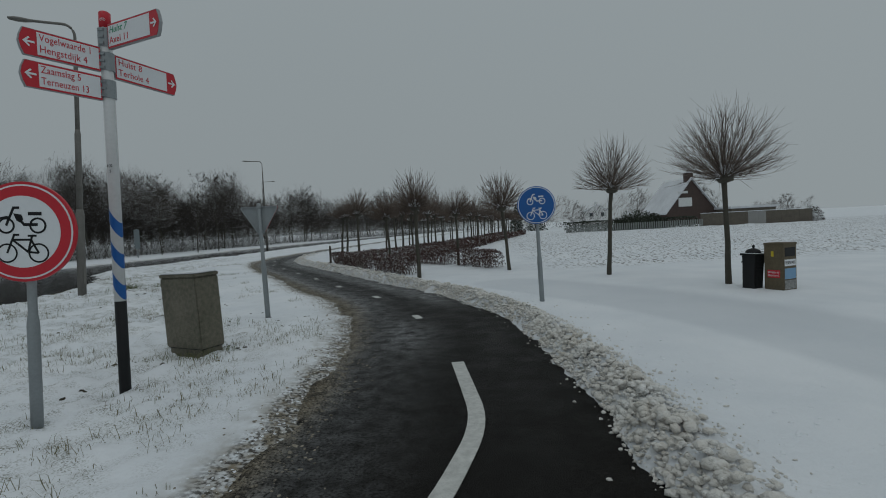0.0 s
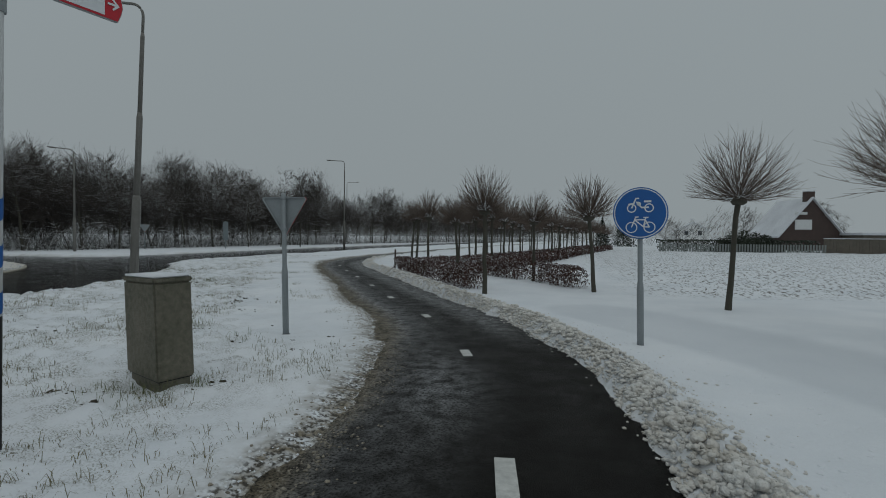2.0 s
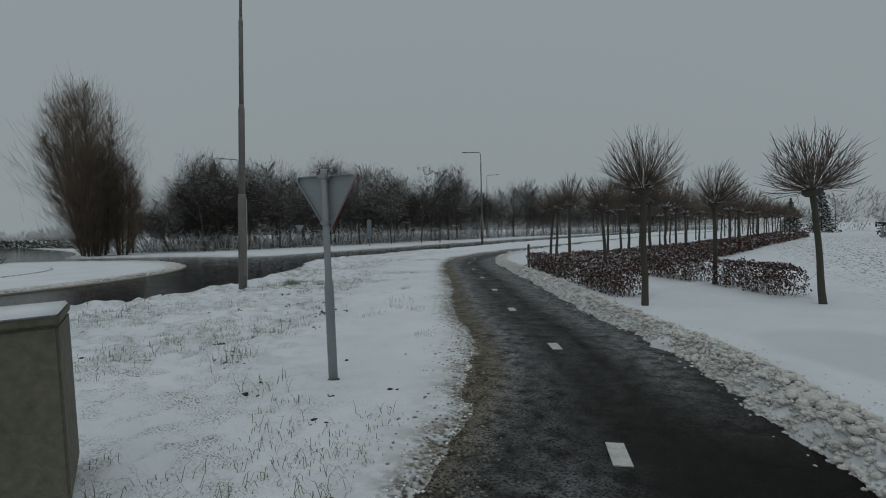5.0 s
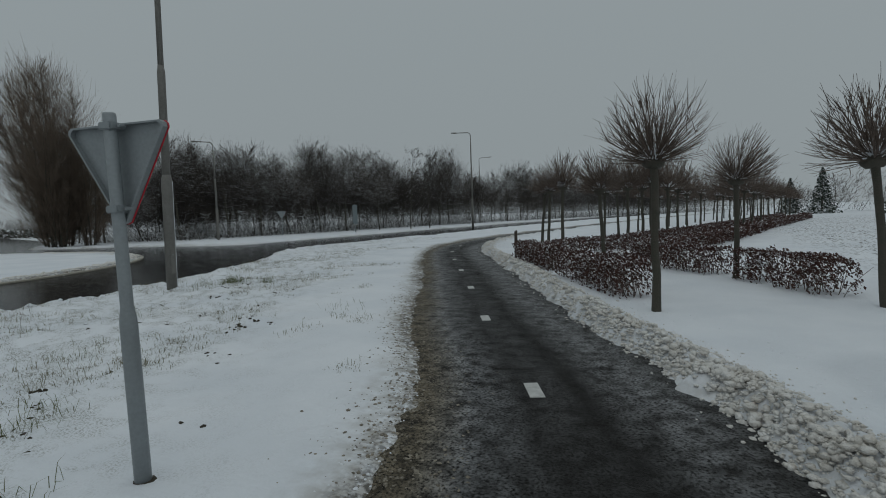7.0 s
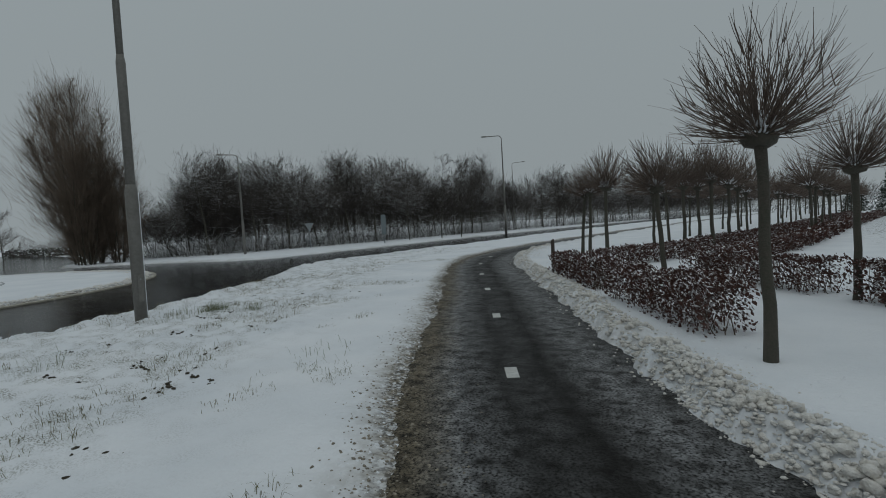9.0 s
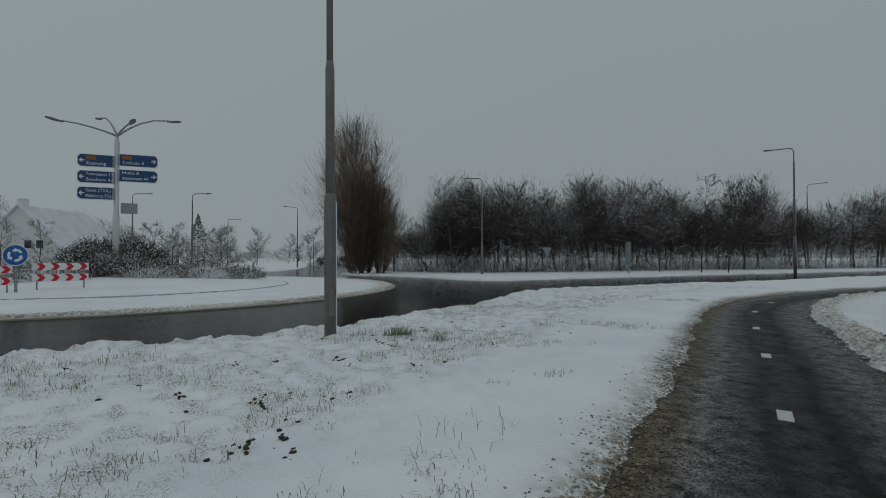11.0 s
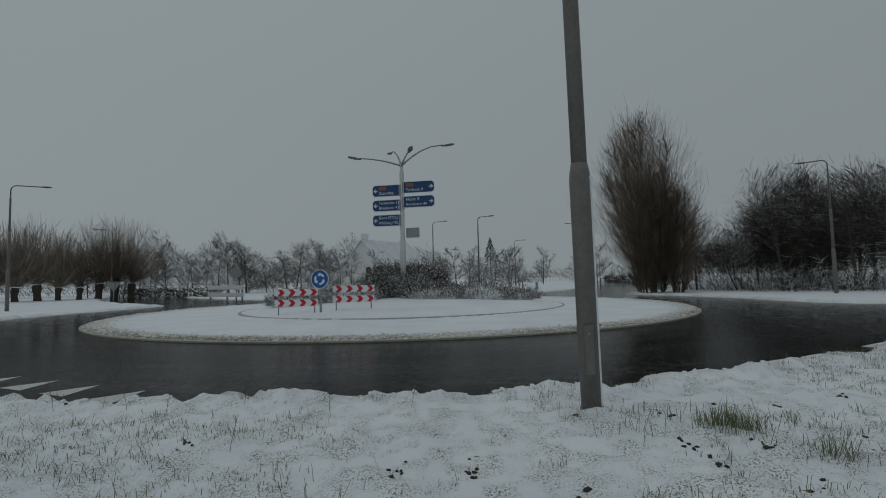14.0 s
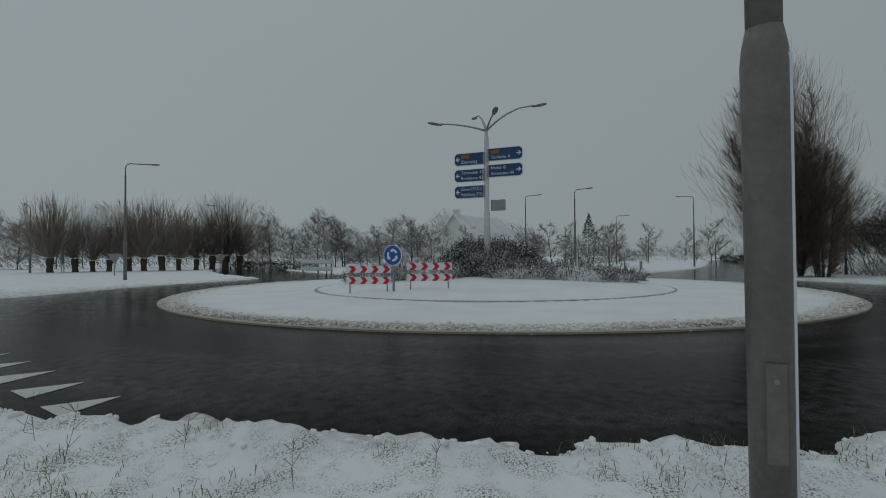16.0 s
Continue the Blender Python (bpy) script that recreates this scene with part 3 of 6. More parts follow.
def lamp_post(x, y, h, rz, arm=1.1, k=1.0, near=False, lean=(0.0, 0.0)):
    """A stepped steel mast whose bent arm reaches out along rz (degrees)."""
    p = thing("street_lamp", "tall grey stepped steel street lamp standing in snow", "street lamp", "street lamps", pose(x, y, ground_z(x, y) - 0.03, lean[0], lean[1], rz))
    s = h / 7.0
    part("lower_mast", lathe([(0.096 * k, 0), (0.096 * k, 2.18 * s), (0.088 * k, 2.26 * s), (0.072 * k, 2.34 * s)], 20), LAMPGREY, p, "", True)
    part("middle_mast", lathe([(0.071 * k, 2.30 * s), (0.069 * k, 4.25 * s), (0.052 * k, 4.38 * s)], 16), LAMPGREY, p, "", True)
    part("upper_mast", lathe([(0.052 * k, 4.34 * s), (0.048 * k, 6.2 * s), (0.034 * k, 6.3 * s)], 14), LAMPGREY, p, "", True)
    pts = [(0, 0, 6.25 * s), (0, 0, h - 0.32)]
    for i in range(1, 7):
        a = i / 6 * math.pi / 2
        pts.append((0.3 - 0.3 * math.cos(a), 0, h - 0.32 + 0.3 * math.sin(a)))
    pts += [(arm * 0.7, 0, h + 0.0), (arm, 0, h + 0.02)]
    part("arm", tube(pts, 0.033 * k, 8), LAMPGREY, p, "", True)
    lamp_head(p, (arm + 0.2, 0, h + 0.03), 0, -4)
    if near:
        door = box(0.012, 0.085, 0.46, (0.0, 0, 0.40), 0.004)
        bmesh.ops.transform(door, matrix=pose(0, 0, 0, 0, 0, -8 - rz) @ Matrix.Translation((0.096, 0, 0)), verts=door.verts)
        d = part("service_door", door, LAMPGREY, p, "flush service door")
        lock = lathe([(0.012, 0), (0.012, 0.006)], 10)
        bmesh.ops.transform(lock, matrix=pose(0, 0, 0, 0, 0, -8 - rz) @ Matrix.Translation((0.102, 0, 0.78)) @ pose(0, 0, 0, 0, 90, 0), verts=lock.verts)
        part("lock", lock, GALV, d)
        snow = raw("snow_strip", [(0.093 * math.cos(a) * f, 0.093 * math.sin(a) * f, z) for z in (0.02, 2.2) for a, f in ((-2.42, 1.0), (-2.25, 1.09), (-2.0, 1.09), (-1.85, 1.0))], [(0, 1, 5, 4), (1, 2, 6, 5), (2, 3, 7, 6)], SNOW, p)
        tagged(snow, "thin wind-blown snow stuck to the mast")
    return p


lamp_post(-9.66, 12.50, 6.97, 186, 1.05, 1.0, True, (-2.3, -4.4))
lamp_post(-17.3, 45.0, 8.5, 190, 1.2)
lamp_post(-29.4, 75.7, 9.9, 20, 1.4)
lamp_post(-32.0, 31.1, 7.3, 215, 1.0)
lamp_post(-31.0, -14.2, 7.15, 137, 1.3)
lamp_post(-53.3, -25.0, 7.3, 309, 1.2)
lamp_post(-42.2, -37.3, 6.4, 40, 1.3)
lamp_post(-55.6, 8.0, 7.3, 85, 1.1)
lamp_post(-80.3, 19.0, 7.0, 85, 1.3)
lamp_post(-65.6, 25.6, 7.8, 260, 1.3)
lamp_post(-47.0, 12.5, 6.6, 85, 0.9)


# ---------------------------------------------------------------- letters and pictograms
def letters(text, size, mat, parent, m, slant=0.0, spread=1.0, width=None):
    cu = bpy.data.curves.new("letters", "FONT")
    cu.body, cu.size, cu.shear, cu.space_character, cu.extrude = text, size, slant, spread, 0.0008
    cu.resolution_u = 3
    tmp = bpy.data.objects.new("letters", cu)
    scene.collection.objects.link(tmp)
    bpy.context.view_layer.update()
    me = bpy.data.meshes.new_from_object(tmp.evaluated_get(bpy.context.evaluated_depsgraph_get()))
    bpy.data.objects.remove(tmp)
    bpy.data.curves.remove(cu)
    co = np.zeros(len(me.vertices) * 3)
    me.vertices.foreach_get("co", co)
    co = co.reshape(-1, 3)
    if width:
        co[:, 0] *= width / max(1e-6, co[:, 0].max())
    me.vertices.foreach_set("co", np.stack([co[:, 0], -co[:, 2], co[:, 1]], -1).ravel())
    me.materials.clear()
    me.materials.append(mat)
    ob = new("lettering", me)
    ob.parent = parent
    ob.matrix_basis = m
    return ob


def bar_between(a, b, w):
    (ax, az), (bx, bz) = a, b
    d = math.hypot(bx - ax, bz - az)
    nx, nz = -(bz - az) / d * w / 2, (bx - ax) / d * w / 2
    return [(ax + nx, az + nz), (bx + nx, bz + nz), (bx - nx, bz - nz), (ax - nx, az - nz)]


def wheel_ring(bm, cx, cz, r, w, n=20):
    o = [bm.verts.new((cx + r * math.cos(2 * math.pi * i / n), 0, cz + r * math.sin(2 * math.pi * i / n))) for i in range(n)]
    q = [bm.verts.new((cx + (r - w) * math.cos(2 * math.pi * i / n), 0, cz + (r - w) * math.sin(2 * math.pi * i / n))) for i in range(n)]
    for i in range(n):
        j = (i + 1) % n
        bm.faces.new((o[i], o[j], q[j], q[i]))


def polygon(bm, pts):
    bm.faces.new([bm.verts.new((x, 0, z)) for x, z in pts])


def bicycle_picture(mat, parent, m, s):
    bm = bmesh.new()
    for cx in (-0.30, 0.30):
        wheel_ring(bm, cx * s, 0, 0.20 * s, 0.035 * s)
    for a, b in (((-0.30, 0), (-0.16, 0.36)), ((-0.19, 0.27), (0.10, 0.02)), ((-0.19, 0.27), (0.16, 0.27)), ((0.10, 0.02), (0.18, 0.34)), ((0.10, 0.02), (0.30, 0)), ((0.16, 0.27), (0.30, 0)), ((-0.18, 0.37), (-0.06, 0.37)), ((0.10, 0.35), (0.27, 0.35))):
        polygon(bm, bar_between((a[0] * s, a[1] * s), (b[0] * s, b[1] * s), 0.042 * s))
    ob = part("bicycle_symbol", bm, mat, parent)
    ob.matrix_basis = m
    return ob


def moped_picture(mat, parent, m, s):
    bm = bmesh.new()
    for cx in (-0.30, 0.30):
        wheel_ring(bm, cx * s, 0, 0.165 * s, 0.04 * s)
    for a, b, w in (((-0.30, 0), (-0.15, 0.36), 0.05), ((-0.17, 0.36), (-0.04, 0.36), 0.05), ((0.02, 0.02), (0.30, 0.02), 0.06), ((-0.10, 0.20), (0.04, 0.02), 0.05), ((0.12, 0.24), (0.38, 0.24), 0.07), ((-0.42, 0.15), (-0.26, 0.18), 0.04)):
        polygon(bm, bar_between((a[0] * s, a[1] * s), (b[0] * s, b[1] * s), w * s))
    polygon(bm, [(x * s, z * s) for x, z in ((-0.16, 0.25), (0.0, 0.22), (0.03, 0.12), (-0.03, 0.06), (-0.10, 0.10))])
    ob = part("moped_symbol", bm, mat, parent)
    ob.matrix_basis = m
    return ob


def disc(name, r, mat, parent, y, label="", thick=0.004, cz=0.0):
    return part(name, plate(circle_outline(r, 0, cz, 48), thick, Matrix.Translation((0, y, 0))), mat, parent, label)


def sign_pole(p, top, r=0.03, collar=0.78):
    pole = part("pole", lathe([(r * 1.35, -0.1), (r * 1.35, collar - 0.03), (r * 1.28, collar), (r, collar + 0.06), (r, top), (r * 0.9, top + 0.01)], 16), GALV, p, "", True)
    return pole


def clamp(p, z, r=0.036, y=-0.02):
    part("clamp", box(0.11, 0.085, 0.045, (0, y * 0.5, z), 0.006), GALV, p)


# the round no-entry sign for mopeds and bicycles
red_sign = thing("prohibition_sign", "round red and white traffic sign on a steel pole", "traffic sign", m=pose(-3.06, 3.58, 0.03, 0, 2.6, 6))
sign_pole(red_sign, 1.72, 0.030, 0.80)
rim = part("backplate", plate(circle_outline(0.365, 0, 1.47, 56), 0.022, Matrix.Translation((0, -0.062, 0))), REDSIGN, red_sign)
part("white_ring", plate(circle_outline(0.345, 0, 1.47, 56), 0.002, Matrix.Translation((0, -0.0645, 0))), WHITESIGN, rim)
part("red_ring", plate(circle_outline(0.333, 0, 1.47, 56), 0.002, Matrix.Translation((0, -0.067, 0))), REDSIGN, rim)
part("white_field", plate(circle_outline(0.262, 0, 1.47, 56), 0.002, Matrix.Translation((0, -0.0695, 0))), WHITESIGN, rim)
moped_picture(BLACKP, rim, Matrix.Translation((0.0, -0.0710, 1.515)), 0.36)
bicycle_picture(BLACKP, rim, Matrix.Translation((0.0, -0.0710, 1.315)), 0.36)
for z in (1.30, 1.60):
    clamp(red_sign, z)

# the round blue sign for mopeds and bicycles
blue_sign = thing("mandatory_sign", "round blue traffic sign with white pictograms on a pole", "traffic sign", m=pose(1.59, 8.28, 0.03, 0, -1.2, -8))
sign_pole(blue_sign, 1.95, 0.030, 0.74)
rim = part("backplate", plate(circle_outline(0.315, 0, 1.64, 56), 0.022, Matrix.Translation((0, -0.062, 0))), BLUESIGN, blue_sign)
part("white_ring", plate(circle_outline(0.302, 0, 1.64, 56), 0.002, Matrix.Translation((0, -0.0645, 0))), WHITESIGN, rim)
part("blue_field", plate(circle_outline(0.290, 0, 1.64, 56), 0.002, Matrix.Translation((0, -0.067, 0))), BLUESIGN, rim)
moped_picture(WHITESIGN, rim, Matrix.Translation((0.0, -0.0690, 1.70)), 0.33)
bicycle_picture(WHITESIGN, rim, Matrix.Translation((0.0, -0.0690, 1.465)), 0.34)
for z in (1.45, 1.80):
    clamp(blue_sign, z)


# give-way signs: the near one shows its back
def give_way(x, y, rz, top=1.87, side=0.60, lean=0.0, far=False):
    p = thing("give_way_sign", "triangular give-way sign seen from its grey back, on a pole" if not far else "small triangular give-way sign on a pole by the road", "traffic sign", "give-way signs", pose(x, y, ground_z(x, y) - 0.03, 0, lean, rz))
    sign_pole(p, top + 0.02, 0.030, 0.88)
    h = side * 0.866
    tri = []
    for cx, cz in ((0, -h), (side / 2, 0), (-side / 2, 0)):
        mx, mz = 0, -h / 3
        ux, uz = mx - cx, mz - cz
        u = math.hypot(ux, uz)
        ux, uz = ux / u, uz / u
        for a in (-40, 0, 40):
            ca, sa = math.cos(radians(a)), math.sin(radians(a))
            tri.append((cx + ux * 0.055 - (ux * ca - uz * sa) * 0.03, cz + uz * 0.055 - (ux * sa + uz * ca) * 0.03))
    tri = [(x2, z2 + top - 0.02) for x2, z2 in tri]
    cxm, czm = 0.0, top - 0.02 - h / 3

    def grown(f):
        return [(cxm + (a - cxm) * f, czm + (b - czm) * f) for a, b in tri]
    back = part("backplate", plate(tri, 0.004, Matrix.Translation((0, 0.050, 0))), GALV, p, "plain grey back")
    bm = bmesh.new()
    o, q = grown(1.0), grown(0.95)
    for y0, y1 in ((0.022, 0.056),):
        vo = [[bm.verts.new((a, yy, b)) for a, b in o] for yy in (y0, y1)]
        vi = [[bm.verts.new((a, yy, b)) for a, b in q] for yy in (y0, y1)]
        n = len(o)
        for i in range(n):
            j = (i + 1) % n
            bm.faces.new((vo[0][i], vo[0][j], vi[0][j], vi[0][i]))
            bm.faces.new((vo[0][i], vo[0][j], vo[1][j], vo[1][i]))
            bm.faces.new((vi[0][i], vi[0][j], vi[1][j], vi[1][i]))
    bmesh.ops.recalc_face_normals(bm, faces=bm.faces)
    part("rim", bm, GALV, back)
    part("red_border", plate(grown(1.012), 0.008, Matrix.Translation((0, 0.0545, 0))), REDSIGN, back, "red border")
    part("white_field", plate(grown(0.72), 0.002, Matrix.Translation((0, 0.063, 0))), WHITESIGN, back)
    for z in (top - 0.055, top - h + 0.06):
        b = box(0.075, 0.10, 0.038, (0, 0.012, z), 0.006)
        c = part("clamp", b, GALV, p)
        part("bolt", lathe([(0.009, -0.02), (0.009, 0.02)], 6, None, Matrix.Translation((0.055, 0.012, z + 0.02)) @ pose(0, 0, 0, 90, 0, 0)), GALV, c)
    if not far:
        part("collar_soil", lathe([(0.075, -0.02), (0.06, 0.03), (0.03, 0.04)], 9), DARKSOIL, p, "dark soil round the foot")
    return p


give_way(-2.95, 7.86, 15, 1.87, 0.60, -1.0)
give_way(-32.5, 38.0, 40, 2.15, 0.8, 0, True)
give_way(-37.3, -22.0, 130, 1.75, 0.95, 0, True)
give_way(-42.4, -16.6, 125, 1.75, 0.95, 0, True)


# ---------------------------------------------------------------- cycle signpost
def arrow(mat, parent, at, s, way):
    bm = bmesh.new()
    for pts in ([(-0.5, 0), (0.0, 0.5), (0.12, 0.38), (-0.16, 0.1), (0.5, 0.1), (0.5, -0.1), (-0.16, -0.1), (0.12, -0.38), (0.0, -0.5)],):
        polygon(bm, [(-way * x * s, z * s) for x, z in pts][::(1 if way < 0 else -1)])
    ob = part("arrow", bm, mat, parent)
    ob.matrix_basis = Matrix.Translation(at)
    return ob


def finger(post, z, rz, length, way, lines, colours, slants=(0, 0)):
    """A finger board; way -1 points to its left end, 1 to its right."""
    h = 0.205
    f = new("finger_board")
    f.parent = post
    f.matrix_basis = pose(0, 0, z, 0, 0, rz)
    tagged(f, "white finger board with a red border and arrow end")
    a, b = 0.055, 0.055 + length
    tip = [(b - 0.03, -h / 2), (b - 0.01, -h / 4), (b, 0), (b - 0.01, h / 4), (b - 0.03, h / 2)]

    def flip(pts):
        return [(way * x, zz) for x, zz in pts]
    part("core", plate(flip([(a, -h / 2), *tip, (a, h / 2)]), 0.028, Matrix.Translation((0, -0.014, 0))), material_edge, f)
    part("red_face", plate(flip([(a + 0.003, -h / 2 + 0.004), *[(x - 0.004, zz * 0.96) for x, zz in tip], (a + 0.003, h / 2 - 0.004)]), 0.002, Matrix.Translation((0, -0.0165, 0))), REDSIGN, f)
    part("white_face", plate(flip([(a + 0.014, -h / 2 + 0.018), (b - 0.115, -h / 2 + 0.018), (b - 0.115, h / 2 - 0.018), (a + 0.014, h / 2 - 0.018)]), 0.002, Matrix.Translation((0, -0.019, 0))), WHITESIGN, f)
    arrow(WHITESIGN, f, (way * (b - 0.062), -0.0205, 0), 0.075, way)
    x0 = (a + 0.028) if way > 0 else -(b - 0.128)
    for i, (t, c) in enumerate(zip(lines, colours)):
        letters(t, 0.078, c, f, Matrix.Translation((x0, -0.0205, 0.022 - 0.085 * i)), slants[i], 1.05, (length - 0.19) * len(t) / 13.5)
    return f


material_edge = material("board_edge", (0.33, 0.34, 0.35), 0.5, 0.3, second=(0.25, 0.26, 0.27), scale=5)
signpost = thing("cycle_signpost", "white cycle signpost with red finger boards, black foot", "signpost", m=pose(-2.80, 4.19, 0.03, 0, 1.4, 0))
R = 0.0455
part("black_foot", lathe([(R, -0.2), (R, 0.85)], 20), BLACKP, signpost, "black painted foot", True)
part("white_shaft", lathe([(R, 0.85), (R, 3.17), (R * 0.9, 3.18)], 20), WHITEP, signpost, "white painted shaft", True)
cap = part("red_cap", lathe([(R * 0.98, 3.17), (R * 0.98, 3.30), (R * 0.7, 3.312)], 20), REDSIGN, signpost, "red cap with a small cycle mark", True)
bicycle_picture(WHITESIGN, cap, Matrix.Translation((0.012, -0.0475, 3.23)), 0.05)
for z0 in (0.86, 1.13, 1.40):      # blue bands that wind round the shaft
    bm = bmesh.new()
    n = 24
    vs = []
    for i in range(n + 1):
        ang = 2 * math.pi * i / n - 2.2
        lift = 0.075 * (1 - math.cos(ang))
        vs.append([bm.verts.new(((R + 0.0015) * math.cos(ang), (R + 0.0015) * math.sin(ang), z0 + lift + d)) for d in (0.0, 0.125)])
    for p, q in zip(vs, vs[1:]):
        bm.faces.new((p[0], q[0], q[1], p[1]))
    part("blue_band", bm, BLUESIGN, signpost, "blue slanting band", True)
letters("102", 0.035, BLACKP, signpost, Matrix.Translation((-0.022, -0.047, 2.0)))
letters("5", 0.035, BLACKP, signpost, Matrix.Translation((0.0, -0.047, 1.955)))
for z, h in ((3.09, 0.15), (2.89, 0.15), (2.66, 0.15)):
    c = part("clamp", lathe([(R + 0.012, z - h / 2), (R + 0.012, z + h / 2)], 20), GALV, signpost, "grey bolted clamp")
    for dz in (-0.055, 0.0, 0.055):
        part("bolt_strap", box(0.05, 0.012, 0.022, (0, -R - 0.014, z + dz - 0.011), 0.003), GALV, c)
finger(signpost, 3.09, -24, 0.66, 1, ("Hulst 7", "Axel 11"), (GREENTXT, REDSIGN), (0.25, 0))
finger(signpost, 2.90, 60, 0.55, -1, ("Vogelwaarde 1", "Hengstdijk 4"), (REDSIGN, REDSIGN))
finger(signpost, 2.66, 60, 0.55, -1, ("Zaamslag 5", "Terneuzen 13"), (REDSIGN, REDSIGN))
finger(signpost, 2.87, 71, 0.62, 1, ("Hulst 8", "Terhole 4"), (REDSIGN, REDSIGN))

# ---------------------------------------------------------------- concrete cabinet
cabinet = thing("utility_cabinet", "weathered mossy concrete utility cabinet with snow on top", "cabinet", m=pose(-2.965, 5.68, 0.04, 0, 0, -28))
cabinet.matrix_basis = cabinet.matrix_basis @ pose(0, 0, 0, 1.2, -1.4, 0)
bm = box(0.66, 0.30, 0.82, (0, 0, 0.09), 0.012)
part("body", bm, CONC, cabinet)
bm = box(0.62, 0.25, 0.16, (0.0, 0.0, -0.06), 0.01)
part("plinth", bm, CONC, cabinet)
part("joint", box(0.63, 0.27, 0.02, (0, 0, 0.082)), BLACKP, cabinet, "dark gap above the plinth")
part("lid", box(0.672, 0.312, 0.040, (0, 0, 0.912), 0.008), CONC, cabinet, "flat concrete lid")
bm = box(0.66, 0.30, 0.022, (0, 0, 0.950), 0.010)
part("snow_cap", bm, SNOW, cabinet, "thin cap of snow", True)

# ---------------------------------------------------------------- litter bin and board box
binthing = thing("mailbox", "black ornate cast-iron mailbox with a domed snowy lid", "mailbox", m=pose(5.20, 8.42, 0.03, 0, 3.5, 22) @ Matrix.Diagonal((0.78, 0.78, 0.95, 1)))
bm = bmesh.new()
for z0, z1, w0, w1 in ((0.0, 0.04, 0.31, 0.31), (0.04, 0.50, 0.265, 0.285), (0.50, 0.53, 0.31, 0.31), (0.53, 0.63, 0.29, 0.30)):
    lo = [bm.verts.new((sx * w0 / 2, sy * w0 / 2, z0)) for sx, sy in ((-1, -1), (1, -1), (1, 1), (-1, 1))]
    hi = [bm.verts.new((sx * w1 / 2, sy * w1 / 2, z1)) for sx, sy in ((-1, -1), (1, -1), (1, 1), (-1, 1))]
    bm.faces.new(hi)
    bm.faces.new(lo[::-1])
    for i in range(4):
        bm.faces.new((lo[i], lo[(i + 1) % 4], hi[(i + 1) % 4], hi[i]))
part("body", bm, BLACKP, binthing)
part("cornice", box(0.36, 0.36, 0.035, (0, 0, 0.63), 0.008), BLACKP, binthing)
part("snow_cap", box(0.35, 0.35, 0.012, (0, 0, 0.664), 0.006), SNOW, binthing, "thin snow on the cornice", True)
part("dome_lid", lathe([(0.155, 0.672), (0.150, 0.70), (0.12, 0.735), (0.06, 0.755), (0.02, 0.765)], 16), BLACKP, binthing, "", True)
part("finial", lathe([(0.03, 0.76), (0.018, 0.775), (0.032, 0.795), (0.022, 0.815), (0.004, 0.83)], 12), BLACKP, binthing, "", True)
door = part("front_door", box(0.20, 0.016, 0.30, (0, -0.146, 0.09), 0.006), BLACKP, binthing)
part("relief", lathe([(0.002, 0.0), (0.05, 0.004), (0.06, 0.012), (0.03, 0.018), (0.004, 0.022)], 14, None, pose(0, -0.152, 0.24, 90)), BLACKP, door, "raised round ornament")
part("flap", box(0.20, 0.022, 0.05, (0, -0.150, 0.555), 0.006), BLACKP, binthing)
part("sill", box(0.22, 0.03, 0.014, (0, -0.150, 0.43), 0.004), BLACKP, binthing)
BROWN = material("brown_board", (0.135, 0.105, 0.06), 0.75, second=(0.085, 0.07, 0.045), scale=4, amount=0.9, bump=0.2)
YELLOW = material("yellow_mark", (0.55, 0.42, 0.03), 0.5)
PALEBLUE = material("pale_blue_sticker", (0.15, 0.30, 0.47), 0.45, second=(0.2, 0.35, 0.5), scale=5)
boxthing = thing("letter_box", "tall brown board letter box with stickers on its sides", "letter box", m=pose(5.53, 8.20, 0.04, 0, 0, -66) @ Matrix.Diagonal((0.92, 0.92, 0.97, 1)))
body = part("body", box(0.34, 0.36, 0.80, (0, 0, 0.0), 0.006), BROWN, boxthing)
part("lid", box(0.36, 0.38, 0.03, (0, 0, 0.80), 0.005), BROWN, boxthing)
part("number_bar", box(0.045, 0.004, 0.09, (-0.02, -0.183, 0.60), 0), YELLOW, boxthing, "yellow mark")
red = part("red_label", box(0.22, 0.004, 0.13, (0.0, -0.183, 0.24), 0), REDSIGN, boxthing, "red sticker")
letters("BETREDEN OP", 0.042, WHITESIGN, red, Matrix.Translation((-0.095, -0.1868, 0.315)), width=0.19)
letters("EIGEN RISICO", 0.042, WHITESIGN, red, Matrix.Translation((-0.095, -0.1868, 0.263)), width=0.19)
part("slot", box(0.004, 0.28, 0.15, (0.173, 0, 0.60), 0), BLACKP, boxthing, "dark open slot")
lab = part("white_label", box(0.004, 0.30, 0.11, (0.173, 0, 0.44), 0), WHITESIGN, boxthing)
letters("EIGEN WEG", 0.075, BLACKP, lab, pose(0.1768, -0.135, 0.47, 0, 0, 90), width=0.27)
part("blue_label", box(0.004, 0.30, 0.18, (0.173, 0, 0.22), 0), PALEBLUE, boxthing, "pale blue sticker")
part("grey_label", box(0.004, 0.30, 0.15, (0.173, 0, 0.05), 0), material("speckled_label", (0.4, 0.4, 0.38), 0.5, second=(0.1, 0.1, 0.1), scale=20, amount=1.0), boxthing)

